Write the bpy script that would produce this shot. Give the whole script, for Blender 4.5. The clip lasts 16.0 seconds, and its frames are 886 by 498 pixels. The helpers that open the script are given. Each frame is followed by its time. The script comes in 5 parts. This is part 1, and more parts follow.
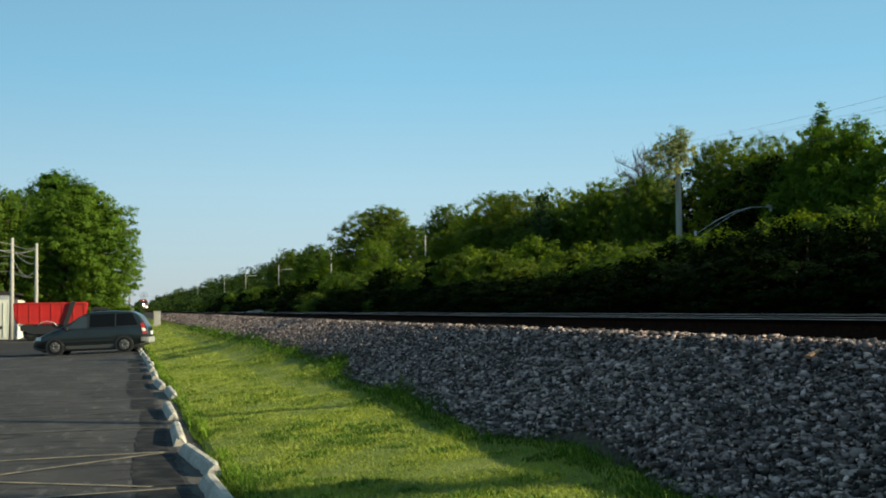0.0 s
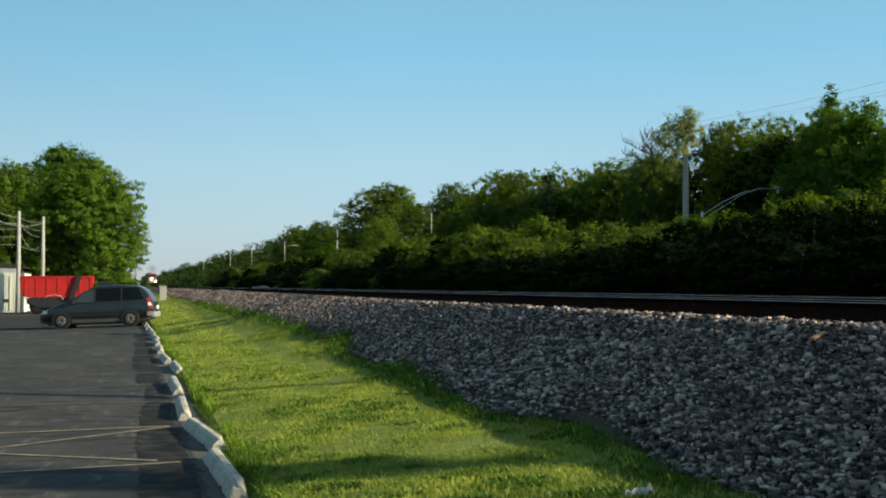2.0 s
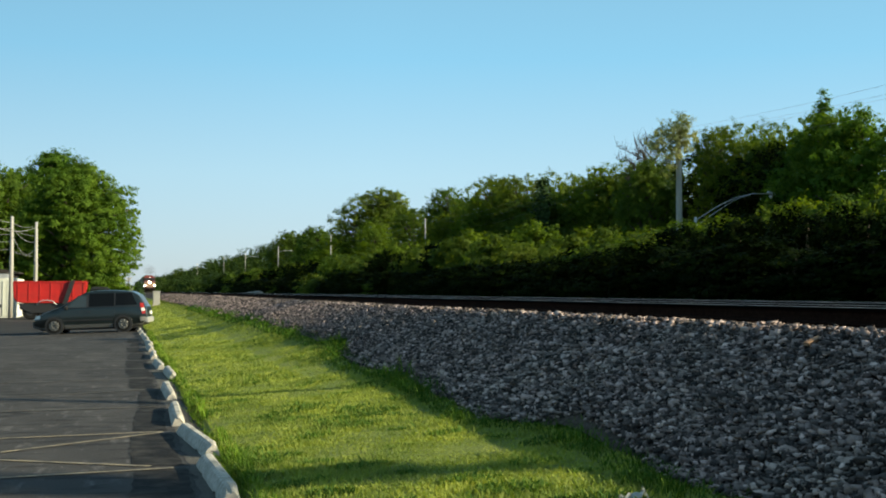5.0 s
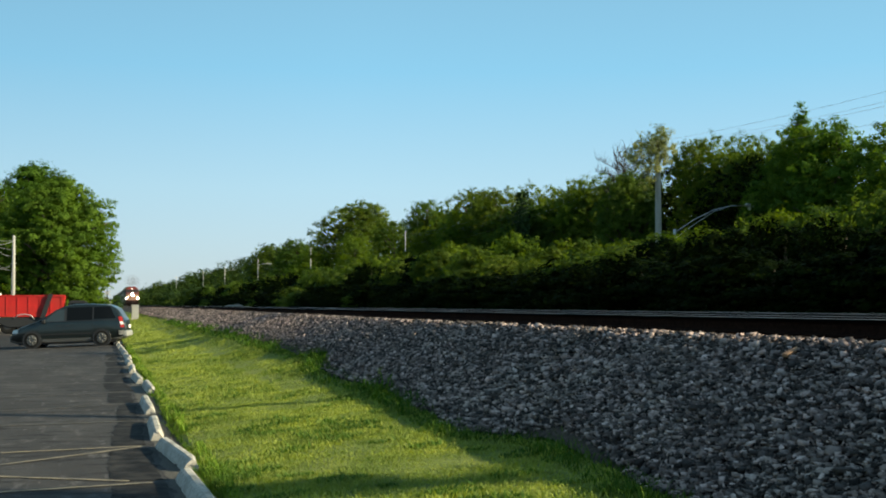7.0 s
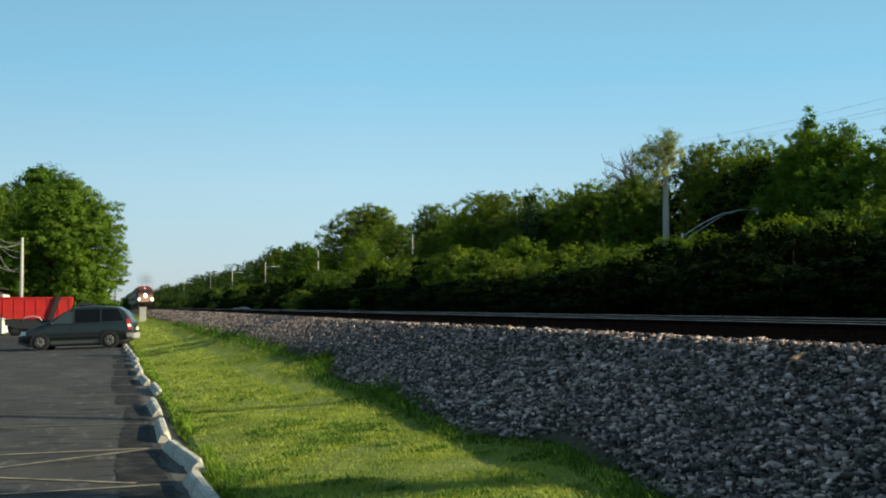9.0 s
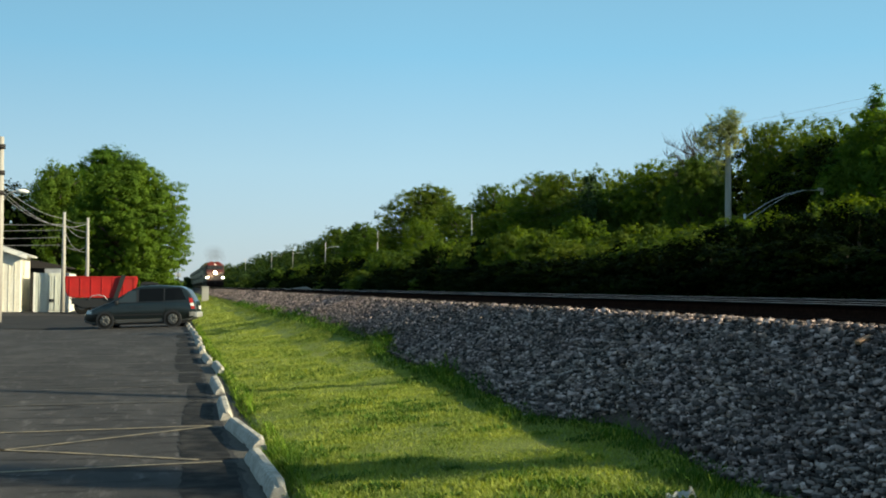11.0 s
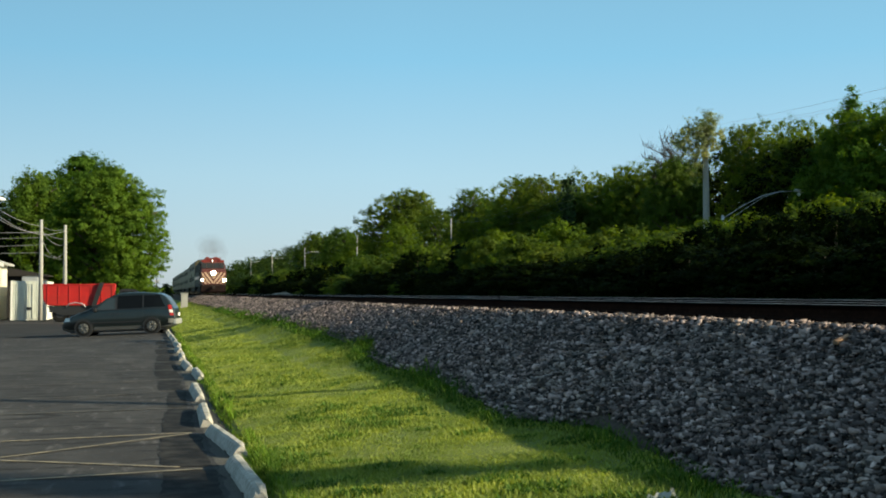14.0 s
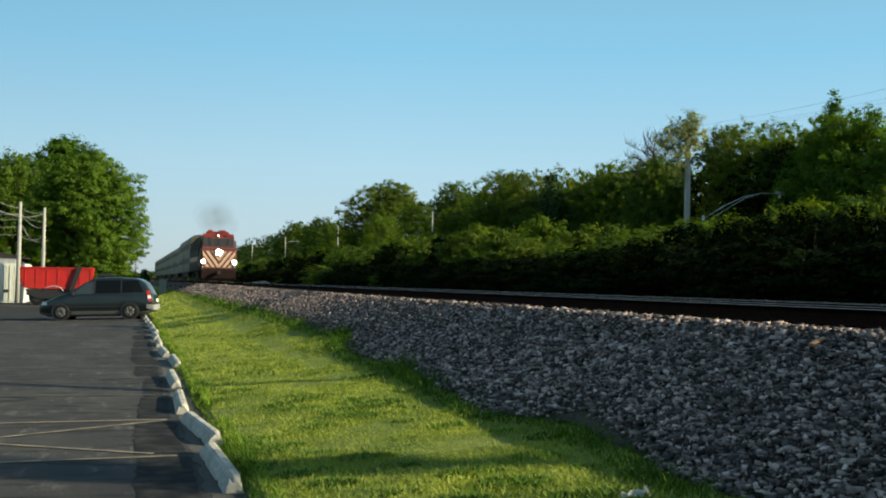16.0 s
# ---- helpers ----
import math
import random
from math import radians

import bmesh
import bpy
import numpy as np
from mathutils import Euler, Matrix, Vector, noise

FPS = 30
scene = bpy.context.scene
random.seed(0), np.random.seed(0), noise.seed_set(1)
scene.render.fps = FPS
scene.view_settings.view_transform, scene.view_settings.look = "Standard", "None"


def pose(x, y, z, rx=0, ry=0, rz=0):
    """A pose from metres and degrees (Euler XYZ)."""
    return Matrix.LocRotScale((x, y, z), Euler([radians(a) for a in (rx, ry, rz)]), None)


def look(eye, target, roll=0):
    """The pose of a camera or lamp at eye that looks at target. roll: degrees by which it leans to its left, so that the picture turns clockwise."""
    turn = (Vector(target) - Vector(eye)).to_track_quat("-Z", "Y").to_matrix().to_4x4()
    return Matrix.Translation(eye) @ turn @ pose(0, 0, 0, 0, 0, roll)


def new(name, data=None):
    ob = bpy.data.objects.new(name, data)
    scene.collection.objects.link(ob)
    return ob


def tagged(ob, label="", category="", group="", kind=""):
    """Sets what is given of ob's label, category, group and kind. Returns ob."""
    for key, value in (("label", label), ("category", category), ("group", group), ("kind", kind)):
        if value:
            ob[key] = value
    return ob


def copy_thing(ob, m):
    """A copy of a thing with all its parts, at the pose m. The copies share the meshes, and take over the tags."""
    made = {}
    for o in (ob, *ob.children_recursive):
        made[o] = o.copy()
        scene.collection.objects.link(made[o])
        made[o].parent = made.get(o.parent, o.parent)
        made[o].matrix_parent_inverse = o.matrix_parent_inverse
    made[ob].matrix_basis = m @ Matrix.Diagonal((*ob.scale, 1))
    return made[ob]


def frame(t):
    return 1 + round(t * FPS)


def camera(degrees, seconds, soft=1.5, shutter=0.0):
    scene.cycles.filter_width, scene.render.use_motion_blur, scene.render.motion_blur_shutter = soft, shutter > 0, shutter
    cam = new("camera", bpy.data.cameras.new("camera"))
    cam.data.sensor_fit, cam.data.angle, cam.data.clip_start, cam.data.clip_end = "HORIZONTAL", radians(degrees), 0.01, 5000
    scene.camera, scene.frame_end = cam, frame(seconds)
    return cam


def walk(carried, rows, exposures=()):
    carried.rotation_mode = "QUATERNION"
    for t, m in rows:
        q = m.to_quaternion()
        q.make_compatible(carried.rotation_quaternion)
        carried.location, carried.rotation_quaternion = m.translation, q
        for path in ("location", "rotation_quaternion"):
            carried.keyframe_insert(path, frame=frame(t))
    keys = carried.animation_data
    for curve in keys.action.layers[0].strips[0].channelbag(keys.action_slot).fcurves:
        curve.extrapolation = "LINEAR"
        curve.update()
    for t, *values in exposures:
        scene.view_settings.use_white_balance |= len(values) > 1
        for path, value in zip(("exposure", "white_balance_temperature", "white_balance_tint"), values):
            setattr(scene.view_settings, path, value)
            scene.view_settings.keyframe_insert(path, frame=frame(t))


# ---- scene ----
# The eye stands 1.66 m over a car park; the railway runs along +y, its near track 7.2 m to the right.
cam = camera(42.0, 16.0, soft=1.9)
walk(cam, [
    (0.0, pose(0, 0, 1.66, 93.019, 0.297, -15.519)),
    (0.5, pose(0, 0, 1.66, 92.328, 0.402, -16.115)),
    (1.0, pose(0, 0, 1.66, 92.188, 0.294, -16.593)),
    (1.5, pose(0, 0, 1.66, 91.928, 0.272, -15.574)),
    (2.0, pose(0, 0, 1.66, 91.933, -0.373, -15.253)),
    (2.5, pose(0, 0, 1.66, 91.185, 0.098, -14.848)),
    (3.0, pose(0, 0, 1.66, 91.339, 0.017, -15.039)),
    (3.5, pose(0, 0, 1.66, 91.775, 0.179, -15.073)),
    (4.0, pose(0, 0, 1.66, 91.808, -0.177, -15.293)),
    (6.5, pose(0, 0, 1.66, 92.843, -0.182, -16.088)),
    (7.0, pose(0, 0, 1.66, 92.815, -0.157, -16.541)),
    (7.5, pose(0, 0, 1.66, 92.804, 0.022, -16.606)),
    (8.0, pose(0, 0, 1.66, 93.235, -0.109, -16.434)),
    (10.5, pose(0, 0, 1.66, 92.173, -0.674, -14.919)),
    (11.0, pose(0, 0, 1.66, 91.989, -0.574, -13.261)),
    (11.5, pose(0, 0, 1.66, 91.851, 0.029, -13.341)),
    (12.0, pose(0, 0, 1.66, 92.572, -0.179, -14.107)),
    (12.5, pose(0, 0, 1.66, 92.410, -0.224, -14.062)),
    (13.0, pose(0, 0, 1.66, 92.208, -0.249, -14.105)),
    (13.5, pose(0, 0, 1.66, 91.725, 0.137, -14.228)),
    (14.0, pose(0, 0, 1.66, 92.195, -0.006, -14.253)),
    (14.5, pose(0, 0, 1.66, 92.717, 0.031, -14.347)),
    (15.0, pose(0, 0, 1.66, 92.829, -0.286, -14.635)),
    (15.5, pose(0, 0, 1.66, 92.531, -0.601, -14.721)),
    (16.0, pose(0, 0, 1.66, 91.863, -1.462, -15.261)),
], exposures=[(0.0, 1.0), (0.5, 0.98), (1.5, 0.98), (2.5, 1.03), (3.5, 1.1), (4.0, 1.18), (6.5, 1.15), (7.0, 1.14), (8.0, 1.08), (10.5, 1.06), (12.0, 1.04), (16.0, 1.06)])

# ---- world, sun, exposure ----
SUN_AZ, SUN_EL = 116.0, 23.0        # degrees clockwise from +y, and above the horizon
scene.view_settings.use_white_balance = True
scene.view_settings.white_balance_temperature, scene.view_settings.white_balance_tint = 8050, -4
world = bpy.data.worlds.new("sky")
scene.world = world
world.use_nodes = True
wn = world.node_tree.nodes
sky = wn.new("ShaderNodeTexSky")
sky.sky_type = "NISHITA"
sky.sun_disc = False
sky.sun_elevation, sky.sun_rotation = radians(SUN_EL), radians(SUN_AZ)
sky.air_density, sky.dust_density, sky.ozone_density = 0.7, 0.8, 4.0
wn["Background"].inputs["Strength"].default_value = 0.15
up = wn.new("ShaderNodeTexCoord")          # summer haze: pale at the horizon, clear blue overhead
split = wn.new("ShaderNodeSeparateXYZ")
haze_ramp = wn.new("ShaderNodeValToRGB")
stops = haze_ramp.color_ramp.elements
for _ in range(3):
    stops.new(0.5)
for stop, (height, colour) in zip(stops, ((0.0, (1.6, 1.86, 2.6)), (0.1, (1.3, 2.06, 3.1)), (0.2, (0.74, 1.84, 3.2)), (0.4, (0.6, 1.22, 2.1)), (1.0, (0.55, 1.0, 1.65)))):
    stop.position, stop.color = height, (*colour, 1)
haze_mix = wn.new("ShaderNodeMix")
haze_mix.data_type = "RGBA"
haze_mix.inputs["Factor"].default_value = 0.85
world_links = world.node_tree.links
world_links.new(up.outputs["Generated"], split.inputs[0])
world_links.new(split.outputs["Z"], haze_ramp.inputs[0])
world_links.new(sky.outputs[0], haze_mix.inputs[6])
side_ramp = wn.new("ShaderNodeValToRGB")     # a little brighter towards the sun's side
for stop, (across, grey) in zip((*side_ramp.color_ramp.elements, side_ramp.color_ramp.elements.new(0.5)), ((0.35, 0.8), (0.8, 1.08), (0.6, 1.0))):
    stop.position, stop.color = across, (grey, grey, grey, 1)
span = wn.new("ShaderNodeMapRange")
span.inputs["From Min"].default_value = -1.0
side = wn.new("ShaderNodeMix")
side.data_type, side.blend_type = "RGBA", "MULTIPLY"
side.inputs["Factor"].default_value = 1.0
world_links.new(split.outputs["X"], span.inputs["Value"])
world_links.new(span.outputs[0], side_ramp.inputs[0])
world_links.new(haze_ramp.outputs[0], side.inputs[6])
world_links.new(side_ramp.outputs[0], side.inputs[7])
world_links.new(side.outputs[2], haze_mix.inputs[7])
world_links.new(haze_mix.outputs[2], wn["Background"].inputs[0])
sun = new("sun", bpy.data.lights.new("sun", "SUN"))
sun.data.energy, sun.data.angle, sun.data.color = 4.1, radians(0.6), (1.0, 0.91, 0.8)
sun_way = Vector((math.sin(radians(SUN_AZ)) * math.cos(radians(SUN_EL)),
                  math.cos(radians(SUN_AZ)) * math.cos(radians(SUN_EL)), math.sin(radians(SUN_EL))))
sun.matrix_world = look(sun_way * 100, (0, 0, 0))


# ---- materials ----
def material(name, rough=0.8, metal=0.0, spec=0.5):
    m = bpy.data.materials.new(name)
    m.use_nodes = True
    b = m.node_tree.nodes["Principled BSDF"]
    b.inputs["Roughness"].default_value = rough
    b.inputs["Metallic"].default_value = metal
    b.inputs["Specular IOR Level"].default_value = spec
    return m, m.node_tree.nodes, m.node_tree.links, b


def place(n, l, scale=(1, 1, 1), space="Object"):
    c, mp = n.new("ShaderNodeTexCoord"), n.new("ShaderNodeMapping")
    mp.inputs["Scale"].default_value = scale
    l.new(c.outputs[space], mp.inputs[0])
    return mp.outputs[0]


def noise_tex(n, l, where, scale, detail=4.0, rough=0.6):
    t = n.new("ShaderNodeTexNoise")
    t.inputs["Scale"].default_value, t.inputs["Detail"].default_value, t.inputs["Roughness"].default_value = scale, detail, rough
    l.new(where, t.inputs["Vector"])
    return t.outputs["Fac"]


def ramp(n, l, fac, stops):
    r = n.new("ShaderNodeValToRGB")
    el = r.color_ramp.elements
    while len(el) < len(stops):
        el.new(0.5)
    for e, (p, c) in zip(el, stops):
        e.position, e.color = p, (*c, 1)
    l.new(fac, r.inputs[0])
    return r.outputs[0]


def mix(n, l, fac, a, b, kind="MIX"):
    m = n.new("ShaderNodeMix")
    m.data_type, m.blend_type = "RGBA", kind
    for slot, v in ((0, fac), (6, a), (7, b)):
        if isinstance(v, (int, float)):
            m.inputs[slot].default_value = v
        elif isinstance(v, tuple):
            m.inputs[slot].default_value = (*v, 1)
        else:
            l.new(v, m.inputs[slot])
    return m.outputs[2]


def bump(n, l, b, height, strength, dist):
    k = n.new("ShaderNodeBump")
    k.inputs["Strength"].default_value, k.inputs["Distance"].default_value = strength, dist
    l.new(height, k.inputs["Height"])
    l.new(k.outputs[0], b.inputs["Normal"])


def grainy(name, dark, light, scale=8.0, rough=0.8, metal=0.0, stain=None, stain_amount=0.3, stain_scale=0.8,
           bumpiness=0.3, dist=0.01, spec=0.4, stretch=(1, 1, 1), island=False):
    """A surface with grain at one scale and stains at another."""
    m, n, l, b = material(name, rough, metal, spec)
    stain = stain or tuple(0.55 * (p + q) * 0.8 for p, q in zip(dark, light))
    w = place(n, l, stretch)
    g = noise_tex(n, l, w, scale, 6.0, 0.65)
    c = ramp(n, l, g, [(0.3, dark), (0.7, light)])
    s = ramp(n, l, noise_tex(n, l, w, stain_scale, 3.0), [(0.42, (0, 0, 0)), (0.68, (1, 1, 1))])
    k = n.new("ShaderNodeMath")
    k.operation = "MULTIPLY"
    k.inputs[1].default_value = stain_amount
    l.new(s, k.inputs[0])
    c = mix(n, l, k.outputs[0], c, stain)
    if island:
        o = n.new("ShaderNodeNewGeometry")
        v = ramp(n, l, o.outputs["Random Per Island"], [(0.0, (0.04, 0.04, 0.04)), (0.4, (0.33, 0.33, 0.33)), (0.8, (1.08, 1.06, 1.03)), (1.0, (2.2, 2.15, 2.1))])
        c = mix(n, l, 1.0, c, v, "MULTIPLY")
    l.new(c, b.inputs["Base Color"])
    bump(n, l, b, g, bumpiness, dist)
    return m


def leafy(name, dark, light, glow, through_light=0.35, patch=0.35, spec=0.12):
    """Leaves: colour varies leaf by leaf and in clumps, and some light passes through."""
    m, n, l, b = material(name, 0.75, 0.0, spec)
    o = n.new("ShaderNodeNewGeometry")
    c = ramp(n, l, o.outputs["Random Per Island"], [(0.0, dark), (0.6, light), (1.0, glow)])
    p = ramp(n, l, noise_tex(n, l, place(n, l), patch, 2.0), [(0.35, (0.6, 0.68, 0.62)), (0.65, (1.15, 1.1, 0.9))])
    c = mix(n, l, 1.0, c, p, "MULTIPLY")
    i = n.new("ShaderNodeObjectInfo")
    q = ramp(n, l, i.outputs["Random"], [(0.0, (0.78, 0.9, 0.85)), (1.0, (1.15, 1.05, 0.9))])
    c = mix(n, l, 1.0, c, q, "MULTIPLY")
    l.new(c, b.inputs["Base Color"])
    t = n.new("ShaderNodeBsdfTranslucent")
    l.new(mix(n, l, 1.0, c, (1.5, 1.5, 0.6), "MULTIPLY"), t.inputs[0])
    s = n.new("ShaderNodeMixShader")
    s.inputs[0].default_value = through_light
    l.new(b.outputs[0], s.inputs[1])
    l.new(t.outputs[0], s.inputs[2])
    l.new(s.outputs[0], n["Material Output"].inputs[0])
    return m


def plain(name, colour, rough=0.5, metal=0.0, spec=0.5, coat=0.0):
    m, n, l, b = material(name, rough, metal, spec)
    g = noise_tex(n, l, place(n, l), 3.0, 5.0)
    c = mix(n, l, g, tuple(v * 0.82 for v in colour), tuple(min(1.0, v * 1.15) for v in colour))
    l.new(c, b.inputs["Base Color"])
    b.inputs["Coat Weight"].default_value = coat
    return m


def lit(name, colour, strength):
    m, n, l, b = material(name)
    b.inputs["Base Color"].default_value = (*colour, 1)
    b.inputs["Emission Color"].default_value = (*colour, 1)
    b.inputs["Emission Strength"].default_value = strength
    return m


def asphalt_material():
    m, n, l, b = material("asphalt", 0.88, 0.0, 0.2)
    w = place(n, l)
    fine = noise_tex(n, l, w, 60.0, 4.0, 0.7)
    wide = noise_tex(n, l, place(n, l, (0.9, 0.25, 1)), 0.9, 5.0, 0.6)
    c = ramp(n, l, fine, [(0.3, (0.024, 0.0226, 0.0225)), (0.72, (0.055, 0.051, 0.05))])
    c = mix(n, l, ramp(n, l, wide, [(0.45, (0, 0, 0)), (0.75, (0.6, 0.6, 0.6))]), c, (0.097, 0.091, 0.089))
    scuff = noise_tex(n, l, place(n, l, (4.0, 0.9, 1)), 1.3, 6.0, 0.7)
    c = mix(n, l, ramp(n, l, scuff, [(0.56, (0, 0, 0)), (0.7, (0.6, 0.6, 0.6))]), c, (0.17, 0.16, 0.155))
    c = mix(n, l, ramp(n, l, noise_tex(n, l, place(n, l, (0.5, 1.5, 1)), 2.2, 4.0), [(0.38, (0.8, 0.8, 0.8)), (0.48, (0, 0, 0))]), c, (0.014, 0.013, 0.013))
    fleck = noise_tex(n, l, w, 9.0, 2.0, 0.5)
    c = mix(n, l, ramp(n, l, fleck, [(0.72, (0, 0, 0)), (0.76, (0.7, 0.7, 0.7))]), c, (0.24, 0.225, 0.21))
    l.new(c, b.inputs["Base Color"])
    bump(n, l, b, fine, 0.5, 0.01)
    return m


def soil_material():
    """Short turf seen as a sheet under its blades, with earth showing through."""
    m, n, l, b = material("turf", 0.95, 0.0, 0.1)
    w = place(n, l)
    c = ramp(n, l, noise_tex(n, l, w, 26.0, 6.0, 0.75), [(0.3, (0.085, 0.12, 0.03)), (0.55, (0.185, 0.23, 0.06)), (0.8, (0.3, 0.31, 0.105))])
    c = mix(n, l, ramp(n, l, noise_tex(n, l, w, 0.55, 3.0), [(0.5, (0, 0, 0)), (0.7, (0.6, 0.6, 0.6))]), c, (0.31, 0.31, 0.105))
    l.new(c, b.inputs["Base Color"])
    bump(n, l, b, noise_tex(n, l, w, 22.0, 5.0, 0.7), 1.0, 0.05)
    return m


ASPHALT = asphalt_material()
DARK_ASPHALT = grainy("darker_asphalt", (0.018, 0.018, 0.02), (0.036, 0.036, 0.038), 30.0, 0.9, stain=(0.05, 0.048, 0.046), stain_amount=0.6, stain_scale=0.5, spec=0.1)
SEALER = grainy("fresh_sealer", (0.006, 0.006, 0.007), (0.018, 0.018, 0.019), 40.0, 0.9, stain=(0.05, 0.047, 0.044), stain_amount=0.8, stain_scale=3.5, spec=0.1)
DIRT = grainy("dirt", (0.045, 0.041, 0.036), (0.1, 0.092, 0.08), 18.0, 0.95, bumpiness=0.6, dist=0.02)
PALE_GRAVEL = grainy("pale_gravel", (0.12, 0.105, 0.085), (0.26, 0.235, 0.2), 7.0, 0.95, stain=(0.12, 0.13, 0.06), stain_amount=0.5, stain_scale=0.6, bumpiness=1.0, dist=0.1)
TURF = soil_material()
BLADES = leafy("grass_blades", (0.215, 0.275, 0.082), (0.255, 0.315, 0.095), (0.335, 0.36, 0.14), 0.35, 1.6)
# rank grass; the bank's shade at the rock edge is put into its greens
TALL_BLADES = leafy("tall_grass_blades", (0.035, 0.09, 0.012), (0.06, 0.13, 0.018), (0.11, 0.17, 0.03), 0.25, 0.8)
ROCK = grainy("crushed_rock", (0.113, 0.084, 0.079), (0.42, 0.315, 0.295), 9.0, 0.9, stain=(0.27, 0.225, 0.2), stain_amount=0.5, stain_scale=1.2, island=True, bumpiness=0.5)
# stone gaps show this sheet; its dark tone puts their shade into the colour
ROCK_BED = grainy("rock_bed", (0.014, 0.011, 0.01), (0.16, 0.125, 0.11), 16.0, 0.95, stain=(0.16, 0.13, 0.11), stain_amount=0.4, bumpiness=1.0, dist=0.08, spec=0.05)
CONCRETE = grainy("concrete", (0.31, 0.285, 0.25), (0.56, 0.52, 0.46), 22.0, 0.9, stain=(0.2, 0.19, 0.155), stain_amount=0.65, stain_scale=5.0, bumpiness=0.7)
PAINT_STRIPE = grainy("worn_line_paint", (0.15, 0.125, 0.085), (0.36, 0.29, 0.19), 14.0, 0.8, stain=(0.06, 0.06, 0.06), stain_amount=0.8, stain_scale=4.0)
FADED_STRIPE = grainy("faded_line_paint", (0.055, 0.05, 0.043), (0.14, 0.125, 0.1), 14.0, 0.85, stain=(0.045, 0.043, 0.04), stain_amount=0.9, stain_scale=3.0)
RUST = grainy("rusty_steel", (0.008, 0.004, 0.003), (0.026, 0.013, 0.009), 20.0, 0.95, 0.0, spec=0.02, stain=(0.032, 0.017, 0.011), stain_scale=3.0)
RAIL_TOP = plain("polished_rail", (0.26, 0.25, 0.245), 0.6, 0.2, 0.2)
RAIL_SIDE = plain("worn_rail_side", (0.004, 0.003, 0.0025), 0.95, 0.0, 0.0)
TIE_WOOD = grainy("creosoted_wood", (0.025, 0.02, 0.017), (0.07, 0.058, 0.048), 10.0, 0.95, spec=0.05, stretch=(1, 8, 8))
BARK = grainy("bark", (0.05, 0.04, 0.03), (0.14, 0.115, 0.09), 6.0, 0.95, stretch=(3, 3, 0.6), bumpiness=0.9, dist=0.05)
DEAD_WOOD = grainy("dead_wood", (0.028, 0.023, 0.019), (0.075, 0.063, 0.052), 6.0, 0.95, stretch=(3, 3, 0.6))
POLE_WOOD = grainy("weathered_pole_wood", (0.27, 0.255, 0.235), (0.45, 0.43, 0.39), 7.0, 0.9, stretch=(6, 6, 0.4), bumpiness=0.5)
CABLE = plain("cable_black", (0.03, 0.03, 0.03), 0.6)
CABLE_GREY = plain("weathered_cable", (0.2, 0.2, 0.2), 0.6)
LEAF = leafy("broad_leaves", (0.074, 0.116, 0.025), (0.1, 0.148, 0.032), (0.13, 0.178, 0.044), 0.5, 0.6)
LEAF_FAR = leafy("distant_leaves", (0.022, 0.045, 0.01), (0.04, 0.07, 0.014), (0.06, 0.09, 0.02), 0.15)
LEAF_YARD = leafy("maple_leaves", (0.078, 0.145, 0.022), (0.095, 0.17, 0.028), (0.12, 0.195, 0.036), 0.42, 0.5)
# yellowish leaves with the sunlit tone of the tops put into them
LEAF_SUN_YELLOW = leafy("sunlit_yellowish_leaves", (0.075, 0.12, 0.018), (0.11, 0.165, 0.024), (0.15, 0.2, 0.035), 0.5, 0.6)
# near-black leaves: the shade of hedge and crowns is put into their colour
LEAF_SHADE = leafy("shade_dark_leaves", (0.005, 0.01, 0.002), (0.008, 0.016, 0.003), (0.016, 0.027, 0.005), 0.1, 0.35, 0.02)
LEAF_WILLOW = leafy("willow_leaves", (0.068, 0.12, 0.022), (0.1, 0.165, 0.03), (0.14, 0.205, 0.042), 0.45, 0.6)
LEAF_DRY = leafy("dry_vine_leaves", (0.21, 0.21, 0.12), (0.31, 0.3, 0.18), (0.4, 0.38, 0.25), 0.45)
CLUMP_BLADES = leafy("weed_blades", (0.085, 0.155, 0.035), (0.12, 0.195, 0.045), (0.175, 0.24, 0.07), 0.3, 1.2)
KERB_BLADES = leafy("kerb_grass_blades", (0.1, 0.19, 0.03), (0.15, 0.25, 0.04), (0.2, 0.28, 0.06), 0.3, 1.2)
NEEDLE = leafy("needles", (0.02, 0.04, 0.018), (0.032, 0.062, 0.024), (0.045, 0.08, 0.03), 0.15)
GALVANISED = plain("galvanised_steel", (0.5, 0.51, 0.52), 0.5, 0.6)


# ---- mesh helpers ----
def obj(name, mesh, mats, parent=None, label=""):
    for m in mats if isinstance(mats, (list, tuple)) else (mats,):
        mesh.materials.append(m)
    o = new(name, mesh)
    if parent is not None:
        o.parent = parent
    if label:
        o["label"] = label
    return o


def part(name, bm, mats, parent=None, label="", smooth=False):
    me = bpy.data.meshes.new(name)
    bm.normal_update()
    bm.to_mesh(me)
    bm.free()
    if smooth:
        me.polygons.foreach_set("use_smooth", [True] * len(me.polygons))
    return obj(name, me, mats, parent, label)


def arrays(name, verts, faces):
    """A mesh from an (n, 3) array of points and an (m, k) array of faces."""
    me = bpy.data.meshes.new(name)
    k = faces.shape[1]
    me.vertices.add(len(verts))
    me.vertices.foreach_set("co", np.ascontiguousarray(verts, dtype=np.float32).ravel())
    me.loops.add(faces.size)
    me.loops.foreach_set("vertex_index", np.ascontiguousarray(faces, dtype=np.int32).ravel())
    me.polygons.add(len(faces))
    me.polygons.foreach_set("loop_start", np.arange(0, faces.size, k, dtype=np.int32))
    me.update(calc_edges=True)
    return me


